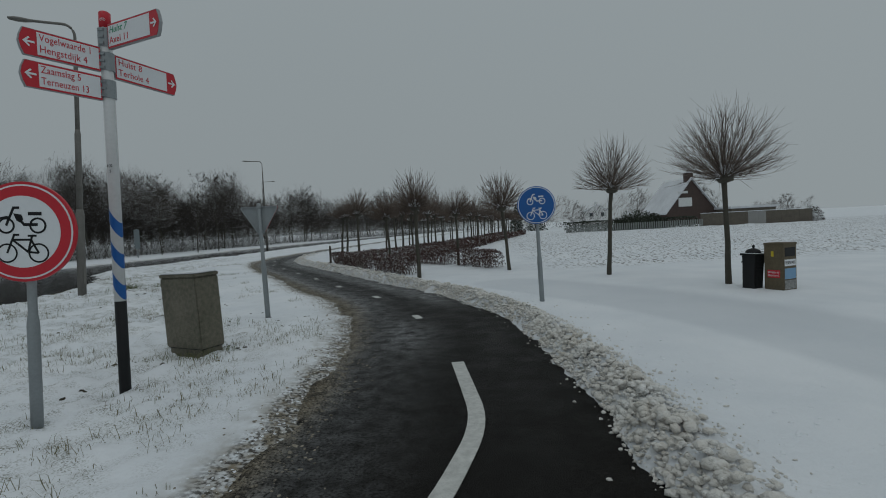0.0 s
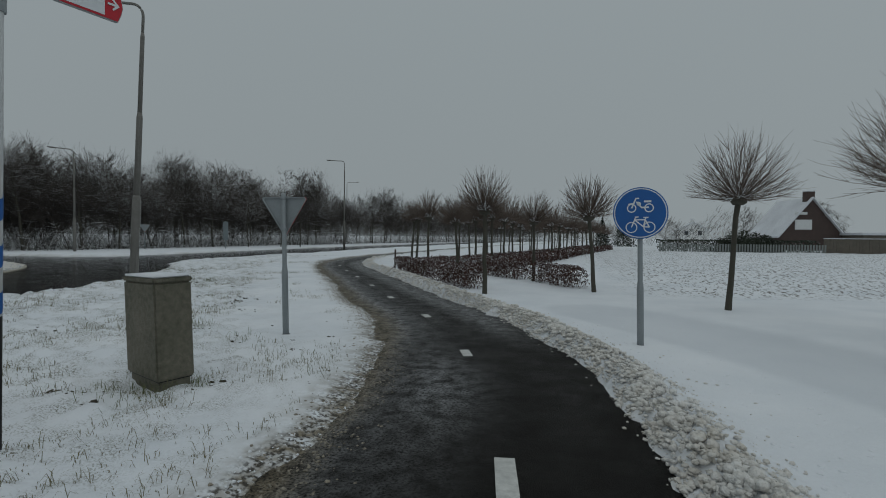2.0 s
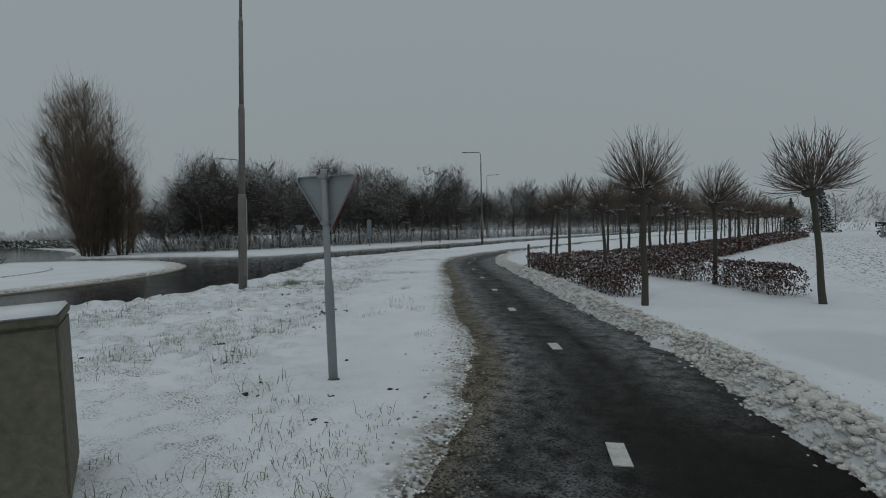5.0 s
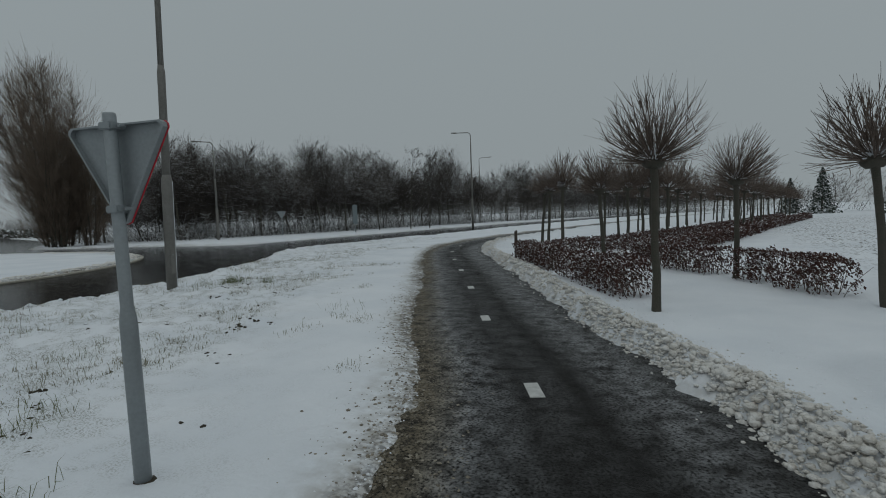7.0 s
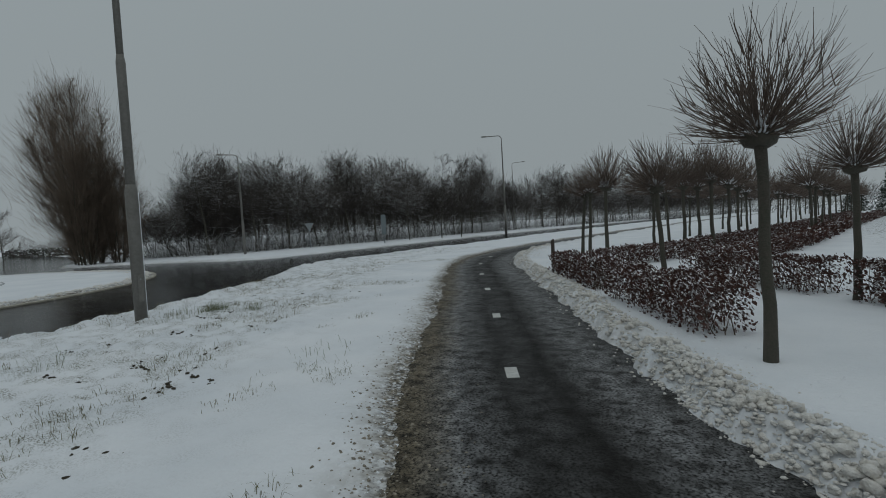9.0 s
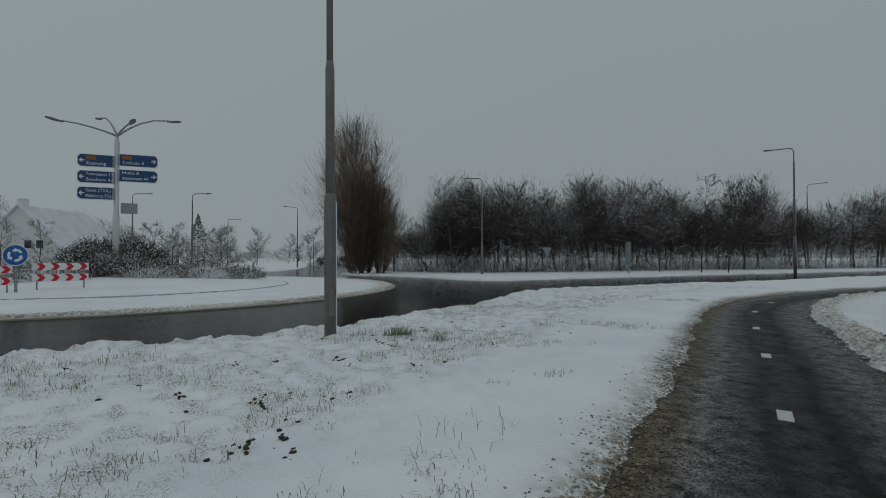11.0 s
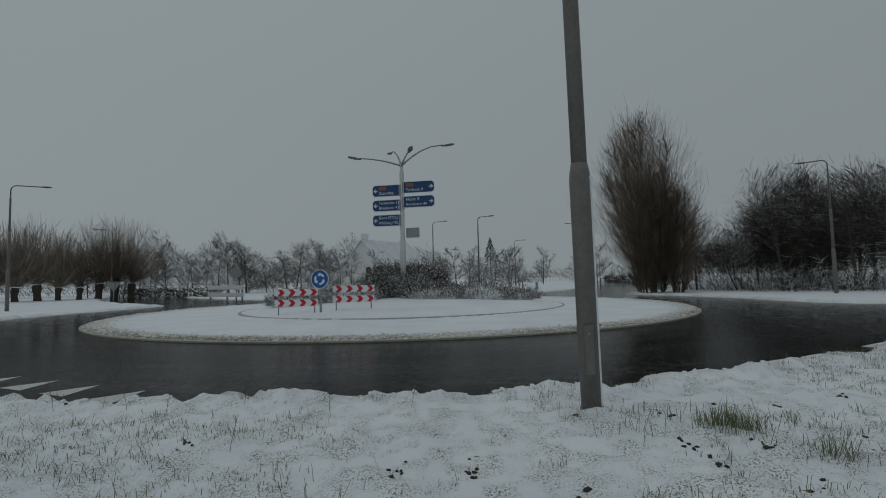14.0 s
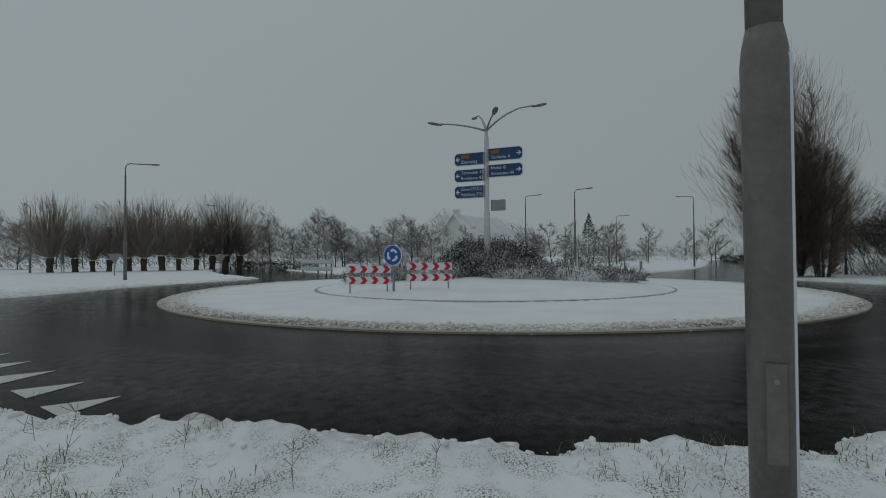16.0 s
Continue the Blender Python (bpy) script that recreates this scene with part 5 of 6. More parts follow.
def hedge(ax, ay, bx, by, w, h, seed, per_m=2900, size=0.029, mat=None, label="clipped beech hedge with russet leaves and snow", group="beech hedges"):
    rng = random.Random(seed)
    L = math.hypot(bx - ax, by - ay)
    p = thing("hedge", label, "hedge", group, pose((ax + bx) / 2, (ay + by) / 2, 0.03, 0, 0, math.degrees(math.atan2(by - ay, bx - ax))))
    spots = []
    for _ in range(int(per_m * L)):
        x, y, z = rng.uniform(-L / 2, L / 2), rng.uniform(-w / 2, w / 2), rng.uniform(0.05, h)
        g = rng.random()
        if g < 0.33:
            z = h + rng.gauss(0, 0.025)
        elif g < 0.68:
            y = math.copysign(w / 2, y) + rng.gauss(0, 0.03)
        wob = 0.055 * noise.noise(Vector((x * 2.2, y * 2.2, z * 2.2 + seed)))
        nrm = Vector((0, y / w, (z - h / 2) / h))
        o = Vector((x, y, z)) + nrm * wob * 2.5
        if z < 0.14 and rng.random() < 0.5:
            continue
        if noise.noise(Vector((x * 4, y * 4 + seed, z * 4))) < -0.28:
            continue
        spots.append(o)
    leaf_mass(rng, spots, size, mat or BEECH, "foliage", p)
    s = Sticks()
    for _ in range(int(26 * L)):
        x, y = rng.uniform(-L / 2, L / 2) * 0.98, rng.uniform(-w / 2, w / 2) * 0.8
        q, _e = bent(rng, Vector((x, y, -0.03)), Vector((rng.gauss(0, 0.2), rng.gauss(0, 0.2), 1)).normalized(), h * rng.uniform(0.8, 1.12), 3, 0.1, 0.05)
        s.run(q, taper(0.008, 0.003, 4), 3)
    s.mesh("inner_growth", TWIG, p)
    return p


def bush(x, y, rx, ry, h, seed, count, size, mat, label, kind="bush", group="", tip=0.0):
    rng = random.Random(seed)
    p = thing(kind, label, "bush", group, pose(x, y, ground_z(x, y) - 0.05))
    spots = []
    s = Sticks()
    for i in range(count):
        az, u = rng.uniform(0, 6.283), rng.random()
        el = math.asin(u)
        rad = 0.72 + 0.28 * rng.random()
        d = Vector((math.cos(el) * math.cos(az), math.cos(el) * math.sin(az), math.sin(el)))
        wob = 1 + 0.22 * noise.noise(d * 3.1 + Vector((seed, 0, 0)))
        spots.append(Vector((d.x * rx, d.y * ry, 0.06 + d.z * h)) * rad * wob)
        if tip and i % 9 == 0:
            o = Vector((d.x * rx, d.y * ry, 0.06 + d.z * h)) * wob * 0.85
            q, _e = bent(rng, o, (d + Vector((0, 0, 0.7))).normalized(), tip * rng.uniform(0.5, 1.2), 3, 0.12, 0.05)
            s.run(q, taper(0.012, 0.004, 4), 3)
            spots += [qq + Vector((rng.gauss(0, 0.05), rng.gauss(0, 0.05), 0)) for qq in q[1:]]
    leaf_mass(rng, spots, size, mat, "foliage", p)
    if s.v:
        s.mesh("young_growth", TWIGSNOW, p)
    bm = bmesh.new()
    bmesh.ops.create_icosphere(bm, subdivisions=2, radius=1.0, matrix=Matrix.Diagonal((rx * 0.78, ry * 0.78, h * 0.78, 1)))
    for v in bm.verts:
        v.co *= 1 + 0.2 * noise.noise(v.co * 1.3 + Vector((seed, 0, 0)))
        v.co.z = max(v.co.z, -0.1)
    part("inner_growth", bm, mat, p)
    return p


# globe trees: three kinds of crown, set out along the path and the hedges
crowns = [globe_tree(11, 2.0, 0.94, 1.1, 0.80, 1.42), globe_tree(12, 1.9, 0.66, 0.95, 0.95, 1.4, False), globe_tree(13, 1.85, 0.70, 0.9, 0.95, 1.4, False), globe_tree(16, 2.05, 0.86, 0.80, 0.85, 1.35)]
far_crowns = [globe_tree(14, 1.85, 0.9, 0.5, 1.8, 1.4, False), globe_tree(15, 1.85, 0.95, 0.45, 1.9, 1.4, False)]
sites = [(0, 5.15, 9.05, 1.0, 2), (3, 3.78, 11.6, 1.0, 4), (1, -0.84, 13.15, 1.02, -1), (2, 1.72, 14.3, 1.0, 3), (1, 0.25, 16.35, 0.93, 3)]
for k, x, y, s, lean in sites:
    m = pose(x, y, 0.05, 0, lean, 77 * x) @ Matrix.Scale(s, 4)
    copy_thing(crowns[k], m).matrix_basis = m
rng = random.Random(5)
more = [(-2.2, 18.0, 7), (-5.8, 25.6, -4), (-5.4, 25.0, 7), (-4.5, 23.6, 0), (-2.4, 24.4, 1), (-2.2, 27.6, 3), (-1.7, 24.9, 1), (-1.3, 27.6, 0), (-3.8, 28.3, 0)]
for i in range(14):
    for off in (-3.7, -1.2, 1.4):
        y = 31 + 4.2 * i + rng.uniform(-0.6, 0.6)
        more.append((off + 0.15 * (y - 31) + 0.0008 * (y - 31) ** 2 + rng.uniform(-0.2, 0.2), y, rng.gauss(0, 2)))
for i, (x, y, lean) in enumerate(more):
    src = crowns[1 + i % 2] if y < 26 else far_crowns[i % 2]
    m = pose(x, y, 0.04, rng.gauss(0, 1), lean, rng.uniform(0, 360)) @ Matrix.Scale(0.95 if y < 19 else rng.uniform(1.08, 1.2) if y < 32 else rng.uniform(1.0, 1.15), 4)
    copy_thing(src, m).matrix_basis = m
for t in crowns + far_crowns:
    for o in list(t.children_recursive) + [t]:
        bpy.data.objects.remove(o)

for i, (ax, ay, bx, by) in enumerate([(-4.45, 18.95, -3.02, 16.75), (-2.70, 16.25, -1.10, 13.9), (-1.85, 19.3, -0.98, 18.15), (-0.92, 18.05, 0.02, 16.85), (0.36, 16.5, 0.75, 15.9), (0.84, 15.75, 1.42, 14.8)]):
    hedge(ax, ay, bx, by, 0.52, 0.54, 30 + i)
for i, (ax, ay, bx, by) in enumerate([(-4.1, 20.2, -2.4, 23.4), (-2.3, 23.6, -0.8, 28.6), (-0.7, 28.9, 2.2, 40.0), (-1.6, 20.0, 0.6, 26.4), (0.7, 26.8, 3.2, 37.5), (3.3, 38, 8.5, 58), (2.3, 40.5, 6.5, 58)]):
    hedge(ax, ay, bx, by, 0.42, 0.46, 40 + i, 1100 if i < 4 else 330, 0.042 if i < 4 else 0.08)

# the wood behind the main road
kinds = [bare_tree(50 + i, hh, sp, TWIGSNOW, boughs=bo, thin=1.1, low=lo, cloud=1500) for i, (hh, sp, bo, lo) in enumerate([(8.0, 3.0, 26, 0.26), (7.4, 3.2, 26, 0.30), (8.4, 2.8, 26, 0.36), (6.6, 2.9, 24, 0.18), (7.8, 3.2, 26, 0.32)])]
rng = random.Random(8)
edge_line = smooth_line([(-47, 27.5), (-40, 29), (-35.5, 33), (-33.5, 41), (-32, 53), (-29, 68), (-23, 90), (-13, 118), (6, 160)], 1.0)
for row, (off, gap) in enumerate(((0.8, 2.9), (4.0, 2.6), (7.5, 2.8), (12.0, 3.6))):
    run = 0.0
    for a, b in zip(edge_line, edge_line[1:]):
        run += (b - a).length
        if run > gap * (1 if a.y < 70 else 2.2):
            run = 0.0
            d = (b - a).normalized()
            o = off + rng.uniform(-1.0, 1.0)
            m = pose(a.x - d.y * o, a.y + d.x * o, 0.0, 0, 0, rng.uniform(0, 360)) @ Matrix.Scale(rng.uniform(0.80, 1.32) * (1.04 if row else 0.86) * (0.72 if a.y < 31 else 1.0), 4)
            copy_thing(kinds[rng.randrange(5)], m).matrix_basis = m
for t in kinds:
    for o in list(t.children_recursive) + [t]:
        bpy.data.objects.remove(o)

# slender alders that stand above the rest
alder = bare_tree(58, 8.7, 2.1, TWIGSNOW, "alder", "slender bare alder with snow along its boughs", "alders", boughs=34, thin=1.0, low=0.34, rise=0.25)
alder.matrix_basis = pose(-29.3, 48.3, 0)
for x, y, sc, turn in ((-26.6, 50.1, 1.04, 100), (-24.9, 51.1, 0.98, 200), (-37.3, 39.2, 1.0, 290)):
    m = pose(x, y, 0, 0, 0, turn) @ Matrix.Scale(sc, 4)
    copy_thing(alder, m).matrix_basis = m

# brushwood under the trees, thick with snow
s = Sticks()
rng = random.Random(9)
for a, b in zip(edge_line, edge_line[1:]):
    d = (b - a).normalized()
    for _ in range(60 if a.y < 75 else 28):
        o = rng.uniform(-0.8, 10)
        base = a.lerp(b, rng.random()) 
        p0 = Vector((base.x - d.y * o, base.y + d.x * o, 0.0))
        az = rng.uniform(0, 6.283)
        q, _e = bent(rng, p0, Vector((math.cos(az) * 0.8, math.sin(az) * 0.8, 1.0)).normalized(), rng.uniform(0.8, 3.4), 4, 0.22, -0.05)
        s.blade(q, 0.020)
        for _ in range(2):
            j = rng.randint(1, 3)
            w, _e = bent(rng, q[j], Vector((rng.gauss(0, 1), rng.gauss(0, 1), 0.3)).normalized(), rng.uniform(0.4, 1.1), 2, 0.2, -0.05)
            s.blade(w, 0.014)
th = Sticks()
for a, b in zip(edge_line, edge_line[1:]):
    d = (b - a).normalized()
    for _ in range(720 if a.y < 75 else 400):
        o = rng.uniform(1.0, 14)
        base = a.lerp(b, rng.random())
        x, y = base.x - d.y * o, base.y + d.x * o
        top = 4.9 + 2.2 * noise.noise(Vector((x * 0.22, y * 0.22, 3))) + 1.2 * noise.noise(Vector((x * 0.8, y * 0.8, 5)))
        top = max(1.2, top * (0.6 if a.y < 29 else 0.85 if a.y < 33 else 1.0))
        z = 1.0 + max(0.2, top - 1.0) * rng.random() ** 0.65
        az, up = rng.uniform(0, 6.283), rng.uniform(0.1, 1.8)
        e = Vector((math.cos(az), math.sin(az), up)).normalized()
        L = rng.uniform(0.5, 1.5)
        p0 = Vector((x, y, z))
        th.blade([p0, p0 + e * L * 0.5 + Vector((rng.gauss(0, 0.08), rng.gauss(0, 0.08), 0.03)), p0 + e * L], rng.uniform(0.012, 0.022))
tagged(th.mesh("thicket", DARKTWIG, None), "dense brown thicket of twigs inside the wood", "thicket", kind="stuff")
BRUSH = snow_on_top(material("snowy_brush", (0.085, 0.075, 0.066), 0.9, second=(0.05, 0.044, 0.038), scale=2, amount=0.9), 0.38, 0.95, patch=0.8)
tagged(s.mesh("brushwood", BRUSH, None), "snow-laden brushwood under the trees", "brushwood", kind="stuff")

# far belt of bare growth, its haze carried by the pale twig colour
belt = Sticks()
for line, per, tall in ((smooth_line([(-52, -66), (-66, -48), (-80, -32), (-93, -14), (-104, 8)], 1.0), 330, 6.2), (smooth_line([(-96, 14), (-118, 30), (-112, 48), (-80, 46)], 1.0), 45, 2.6), (smooth_line([(4, 112), (16, 96), (30, 92), (44, 88)], 1.0), 90, 4.0), (smooth_line([(55, 90), (60, 87)], 1.0), 110, 2.6)):
    for a, b in zip(line, line[1:]):
        d = (b - a).normalized()
        for _ in range(per):
            o = rng.uniform(-2.5, 2.5)
            base = a.lerp(b, rng.random())
            x, y = base.x - d.y * o, base.y + d.x * o
            top = tall * (1.0 + 0.9 * noise.noise(Vector((x * 0.16, y * 0.16, 8))) + 0.25 * noise.noise(Vector((x * 0.6, y * 0.6, 9))))
            p0 = Vector((x, y, max(0.05, top * rng.random() ** 0.8)))
            az = rng.uniform(0, 6.283)
            e = Vector((math.cos(az), math.sin(az), rng.uniform(0.2, 2.0))).normalized()
            L = rng.uniform(0.5, 1.3)
            belt.blade([p0, p0 + e * L * 0.5 + Vector((rng.gauss(0, 0.1), rng.gauss(0, 0.1), 0.03)), p0 + e * L], rng.uniform(0.018, 0.034))
tagged(belt.mesh("far_thicket", BELTTWIG, None), "grey belt of far bare growth, paled for haze", "thicket", kind="stuff")

first = poplar(61, 13.0, 3.0)
first.matrix_basis = pose(-38.6, 23.6, 0)
for x, y, sc, turn in ((-38.0, 25.4, 0.60, 130), (-40.0, 24.9, 0.70, 250)):
    m = pose(x, y, 0, 0, 0, turn) @ Matrix.Scale(sc, 4)
    copy_thing(first, m).matrix_basis = m

# willows and snowy trees beyond the roundabout, the latter paled for haze
w1, w2 = pollard(71), pollard(72)
for i in range(12):
    t = i / 11
    m = pose(-44.5 - 12 * t + rng.uniform(-0.3, 0.3), -37.5 + 12.5 * t, 0.05, 0, 0, rng.uniform(0, 360)) @ Matrix.Scale(rng.uniform(0.9, 1.3), 4)
    copy_thing((w1, w2)[i % 2], m).matrix_basis = m
for t in (w1, w2):
    for o in list(t.children_recursive) + [t]:
        bpy.data.objects.remove(o)
frosted = [bare_tree(80 + i, hh, sp, FARTWIG, label="snowy bare tree beyond the roundabout, paled for haze", group="frosted trees", boughs=24, thin=1.9, low=0.06) for i, (hh, sp) in enumerate([(6.2, 3.0), (5.4, 2.8), (6.8, 2.6)])]
spots = [(-58 - 1.5 * i + rng.uniform(-2, 2), -31 + 2.9 * i * 0.85 + rng.uniform(-1, 1)) for i in range(11)] + [(-66 - 1.4 * i, -33 + 3.4 * i) for i in range(10)]
spots += [(-70 + rng.uniform(-5, 5), 14 + rng.uniform(-3, 3)), (-96, 13), (-100, 20), (-92, 25), (-110, 6), (-105, 12), (-88, 34), (-125, 30), (-120, 42), (-112, 35), (-116, 38)]
spots += [(-62 - 1.3 * i + rng.uniform(-1, 1), -27 + 2.5 * i + rng.uniform(-1, 1)) for i in range(8)] + [(-84 + rng.uniform(-4, 4), 8 + 2.0 * i) for i in range(7)]
spots += [(-60 + 2.6 * i, -52 - 2.5 * i + rng.uniform(-2, 2)) for i in range(6)]
for i, (x, y) in enumerate(spots):
    m = pose(x, y, 0.0, 0, 0, rng.uniform(0, 360)) @ Matrix.Scale(rng.uniform(0.8, 1.15), 4)
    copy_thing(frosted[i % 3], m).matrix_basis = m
right_trees = [(30, 80, 0.95), (34, 79, 0.8), (39.5, 77, 1.05), (42, 79, 0.9), (46, 71, 0.55), (48, 70, 0.6), (50, 69.5, 0.5), (22, 90, 0.8), (18, 95, 0.9), (26, 98, 0.7), (8, 95, 0.9), (3, 105, 1.0)]
for i, (x, y, sc) in enumerate(right_trees):
    m = pose(x, y, 0.0, 0, 0, rng.uniform(0, 360)) @ Matrix.Scale(sc, 4)
    copy_thing(frosted[i % 3], m).matrix_basis = m
for t in frosted:
    for o in list(t.children_recursive) + [t]:
        bpy.data.objects.remove(o)


def conifer(x, y, h, r, seed):
    rng = random.Random(seed)
    p = thing("conifer", "dark conifer with snow on its boughs", "tree", "conifers", pose(x, y, 0))
    s = Sticks()
    s.run([Vector((0, 0, -0.1)), Vector((0, 0, h))], [0.12, 0.02], 6)
    s.mesh("trunk", BARK, p)
    spots = []
    for _ in range(1800):
        z = rng.random() ** 1.3
        a = rng.uniform(0, 6.283)
        rr = r * (1 - z) * (0.75 + 0.25 * math.sin(a * 5 + z * 40)) * rng.uniform(0.5, 1.05)
        spots.append(Vector((rr * math.cos(a), rr * math.sin(a), 0.3 + z * (h - 0.3) - 0.25 * rr)))
    leaf_mass(rng, spots, 0.17, CONIFER, "foliage", p)
    return p


conifer(13.6, 80, 5.6, 2.2, 1)
conifer(11.0, 84, 4.6, 1.8, 2)
conifer(-95.6, 16.0, 8.8, 4.2, 3)

# shrubs on the island
bush(-27.6, 8.5, 1.3, 2.5, 1.5, 3, 11000, 0.048, BUSHLEAF, "dense evergreen bush dusted with snow on the island", tip=0.45)
SNOWSHRUB = snow_on_top(material("snowy_shrub", (0.17, 0.14, 0.12), 0.9, second=(0.09, 0.08, 0.07), scale=3, amount=0.9), -0.35, 0.35, patch=4.0)
for i, (x, y, rx, ry, h) in enumerate([(-25.9, 3.9, 0.9, 1.3, 0.55), (-26.3, 6.4, 0.9, 1.4, 0.7), (-26.4, 9.8, 0.8, 1.5, 0.55), (-27.0, 12.0, 1.0, 1.6, 0.75), (-28.4, 13.6, 1.0, 1.4, 0.5), (-27.3, 4.6, 1.2, 1.5, 0.65)]):
    bush(x, y, rx, ry, h, 10 + i, 3600, 0.034, SNOWSHRUB, "low shrubs covered in snow on the island", "shrub", "island shrubs", tip=0.3)

# ---------------------------------------------------------------- houses and fences
BRICK = material("brown_brick", (0.085, 0.056, 0.048), 0.85, second=(0.055, 0.040, 0.036), scale=2, amount=0.9)
PLASTER = material("white_plaster", (0.78, 0.78, 0.77), 0.8, second=(0.66, 0.66, 0.66), scale=0.7, amount=0.7)
GLASS = material("window_glass", (0.05, 0.06, 0.07), 0.08)
FENCE = material("grey_boards", (0.15, 0.13, 0.105), 0.85, second=(0.09, 0.08, 0.065), scale=2, amount=0.9)
ROOFSNOW = material("snowy_roof", (0.74, 0.76, 0.79), 0.8, second=(0.50, 0.51, 0.54), scale=0.6, amount=0.8)


def house(x, y, rz, w, d, wall_h, ridge_h, wall, windows, label, chimney_at):
    p = thing("house", label, "house", m=pose(x, y, -0.05, 0, 0, rz))
    bm = bmesh.new()
    out = [(-w / 2, 0), (w / 2, 0), (w / 2, wall_h), (0, ridge_h), (-w / 2, wall_h)]
    plate(out, d, Matrix(), bm)
    part("wall", bm, wall, p)
    for s in (-1, 1):
        o = 0.35
        k = (ridge_h - wall_h) / (w / 2)
        a, b = Vector((0, -o, ridge_h + 0.03)), Vector((s * (w / 2 + o), -o, wall_h - k * o + 0.03))
        t = Vector((0, 0, 0.2))
        u = Vector((0, d + 2 * o, 0))
        bm = bmesh.new()
        vs = [bm.verts.new(q) for q in (a, b, b + u, a + u, a + t, b + t, b + u + t, a + u + t)]
        for f in ((0, 1, 2, 3), (4, 5, 6, 7), (0, 1, 5, 4), (1, 2, 6, 5), (2, 3, 7, 6), (3, 0, 4, 7)):
            bm.faces.new([vs[i] for i in f])
        bmesh.ops.recalc_face_normals(bm, faces=bm.faces)
        part("roof", bm, ROOFSNOW, p, "snow-covered roof slope")
    c = part("chimney", box(0.9, 0.9, 1.3, (0, chimney_at, ridge_h - 0.4), 0.03), wall, p)
    part("chimney_cap", box(1.0, 1.0, 0.12, (0, chimney_at, ridge_h + 0.9), 0.02), SNOW, c)
    for wx, wz, ww, wh, closed in windows:
        f = part("window", box(ww + 0.2, 0.10, wh + 0.2, (wx, -0.03, wz - 0.1), 0.01), WHITEP, p)
        part("pane", box(ww, 0.03, wh, (wx, -0.09, wz)), WHITEP if closed else GLASS, f)
    return p


house(32.9, 67.5, 6, 7.0, 6.5, 2.0, 6.3, BRICK, [(-0.9, 2.7, 1.7, 1.0, True), (-1.2, 4.5, 1.2, 0.12, True), (2.0, 4.3, 0.7, 0.1, True)], "brown brick house with a steep snowy roof", 0.6)
house(41.6, 141, -10, 7.5, 8, 3.6, 5.6, PLASTER, [(-1.6, 2.4, 0.9, 1.0, False), (1.6, 2.4, 0.9, 1.0, False)], "white plastered house with a snowy roof", 3)
house(-83.2, -5.4, 66, 9.5, 14, 2.8, 8.0, PLASTER, [(1.2, 2.6, 0.8, 1.0, False), (2.6, 2.6, 0.8, 1.0, False)], "white plastered house with a steep snowy roof", 0.7)
annex = thing("flat_roof_annex", "low snow-roofed annex beside the brick house", "annex", m=pose(39.2, 66, 0, 0, 0, 0))
part("wall", box(5.6, 4, 1.9, (0, 0, 0)), FENCE, annex)
part("roof", box(6.2, 4.6, 0.28, (0, 0, 1.9), 0.03), ROOFSNOW, annex)

fence = thing("garden_fence", "grey wooden garden fence with snow along its top", "fence")
PALEBOARD = material("pale_boards", (0.30, 0.30, 0.29), 0.8, second=(0.24, 0.24, 0.23), scale=2)
n = 44
for i in range(n):
    t0, t1 = i / n, (i + 1) / n
    a, b = Vector((27.6, 54.6, 0)).lerp(Vector((38.9, 53.35, 0)), t0), Vector((27.6, 54.6, 0)).lerp(Vector((38.9, 53.35, 0)), t1)
    mid = (a + b) / 2
    pale = 19 <= i < 26
    bm = box((b - a).length * 0.94, 0.06, 1.42 + 0.03 * math.sin(i * 1.7))
    bmesh.ops.transform(bm, matrix=Matrix.Translation(mid) @ pose(0, 0, 0, 0, 0, math.degrees(math.atan2(b.y - a.y, b.x - a.x))), verts=bm.verts)
    part("board", bm, PALEBOARD if pale else FENCE, fence)
bm = box(11.4, 0.14, 0.06, (0, 0, 1.44), 0.02)
bmesh.ops.transform(bm, matrix=Matrix.Translation((33.25, 53.98, 0)) @ pose(0, 0, 0, 0, 0, -6.2), verts=bm.verts)
part("snow_cap", bm, SNOW, fence)
low = thing("low_fence", "low pale green picket fence in front of a hedge", "fence")
PALEGREEN = material("pale_fence", (0.24, 0.26, 0.25), 0.7, second=(0.17, 0.19, 0.18), scale=3)
for i in range(60):
    t = i / 59
    part("slat", box(0.14, 0.03, 0.85, (12.5 + 15 * t, 53.2 + 0.9 * t, 0)), PALEGREEN, low)
GARDENLEAF = snow_on_top(material("garden_leaves", (0.045, 0.055, 0.035), 0.75, second=(0.025, 0.032, 0.022), scale=2, amount=0.9), 0.75, 1.25, patch=1.5)
hedge(12.5, 54.2, 27.3, 55.3, 1.2, 1.15, 91, 330, 0.11, GARDENLEAF, "dark garden hedge topped with snow", "garden hedges")
bush(20.9, 54.6, 3.4, 0.8, 2.1, 92, 2600, 0.12, GARDENLEAF, "rounded dark garden bush under snow")
bush(39.5, 54.0, 1.0, 1.0, 1.6, 93, 700, 0.12, SNOWSHRUB, "bare garden shrub at the end of the fence")
far_hedge = hedge(-62, -30, -52, -13, 1.0, 0.8, 94, 60, 0.2, BUSHLEAF, "dark clipped hedge along the far road", "garden hedges")
hedge(-120, 44, -70, 39, 1.0, 1.1, 95, 30, 0.3, BUSHLEAF, "dark clipped hedge along the far road", "garden hedges")

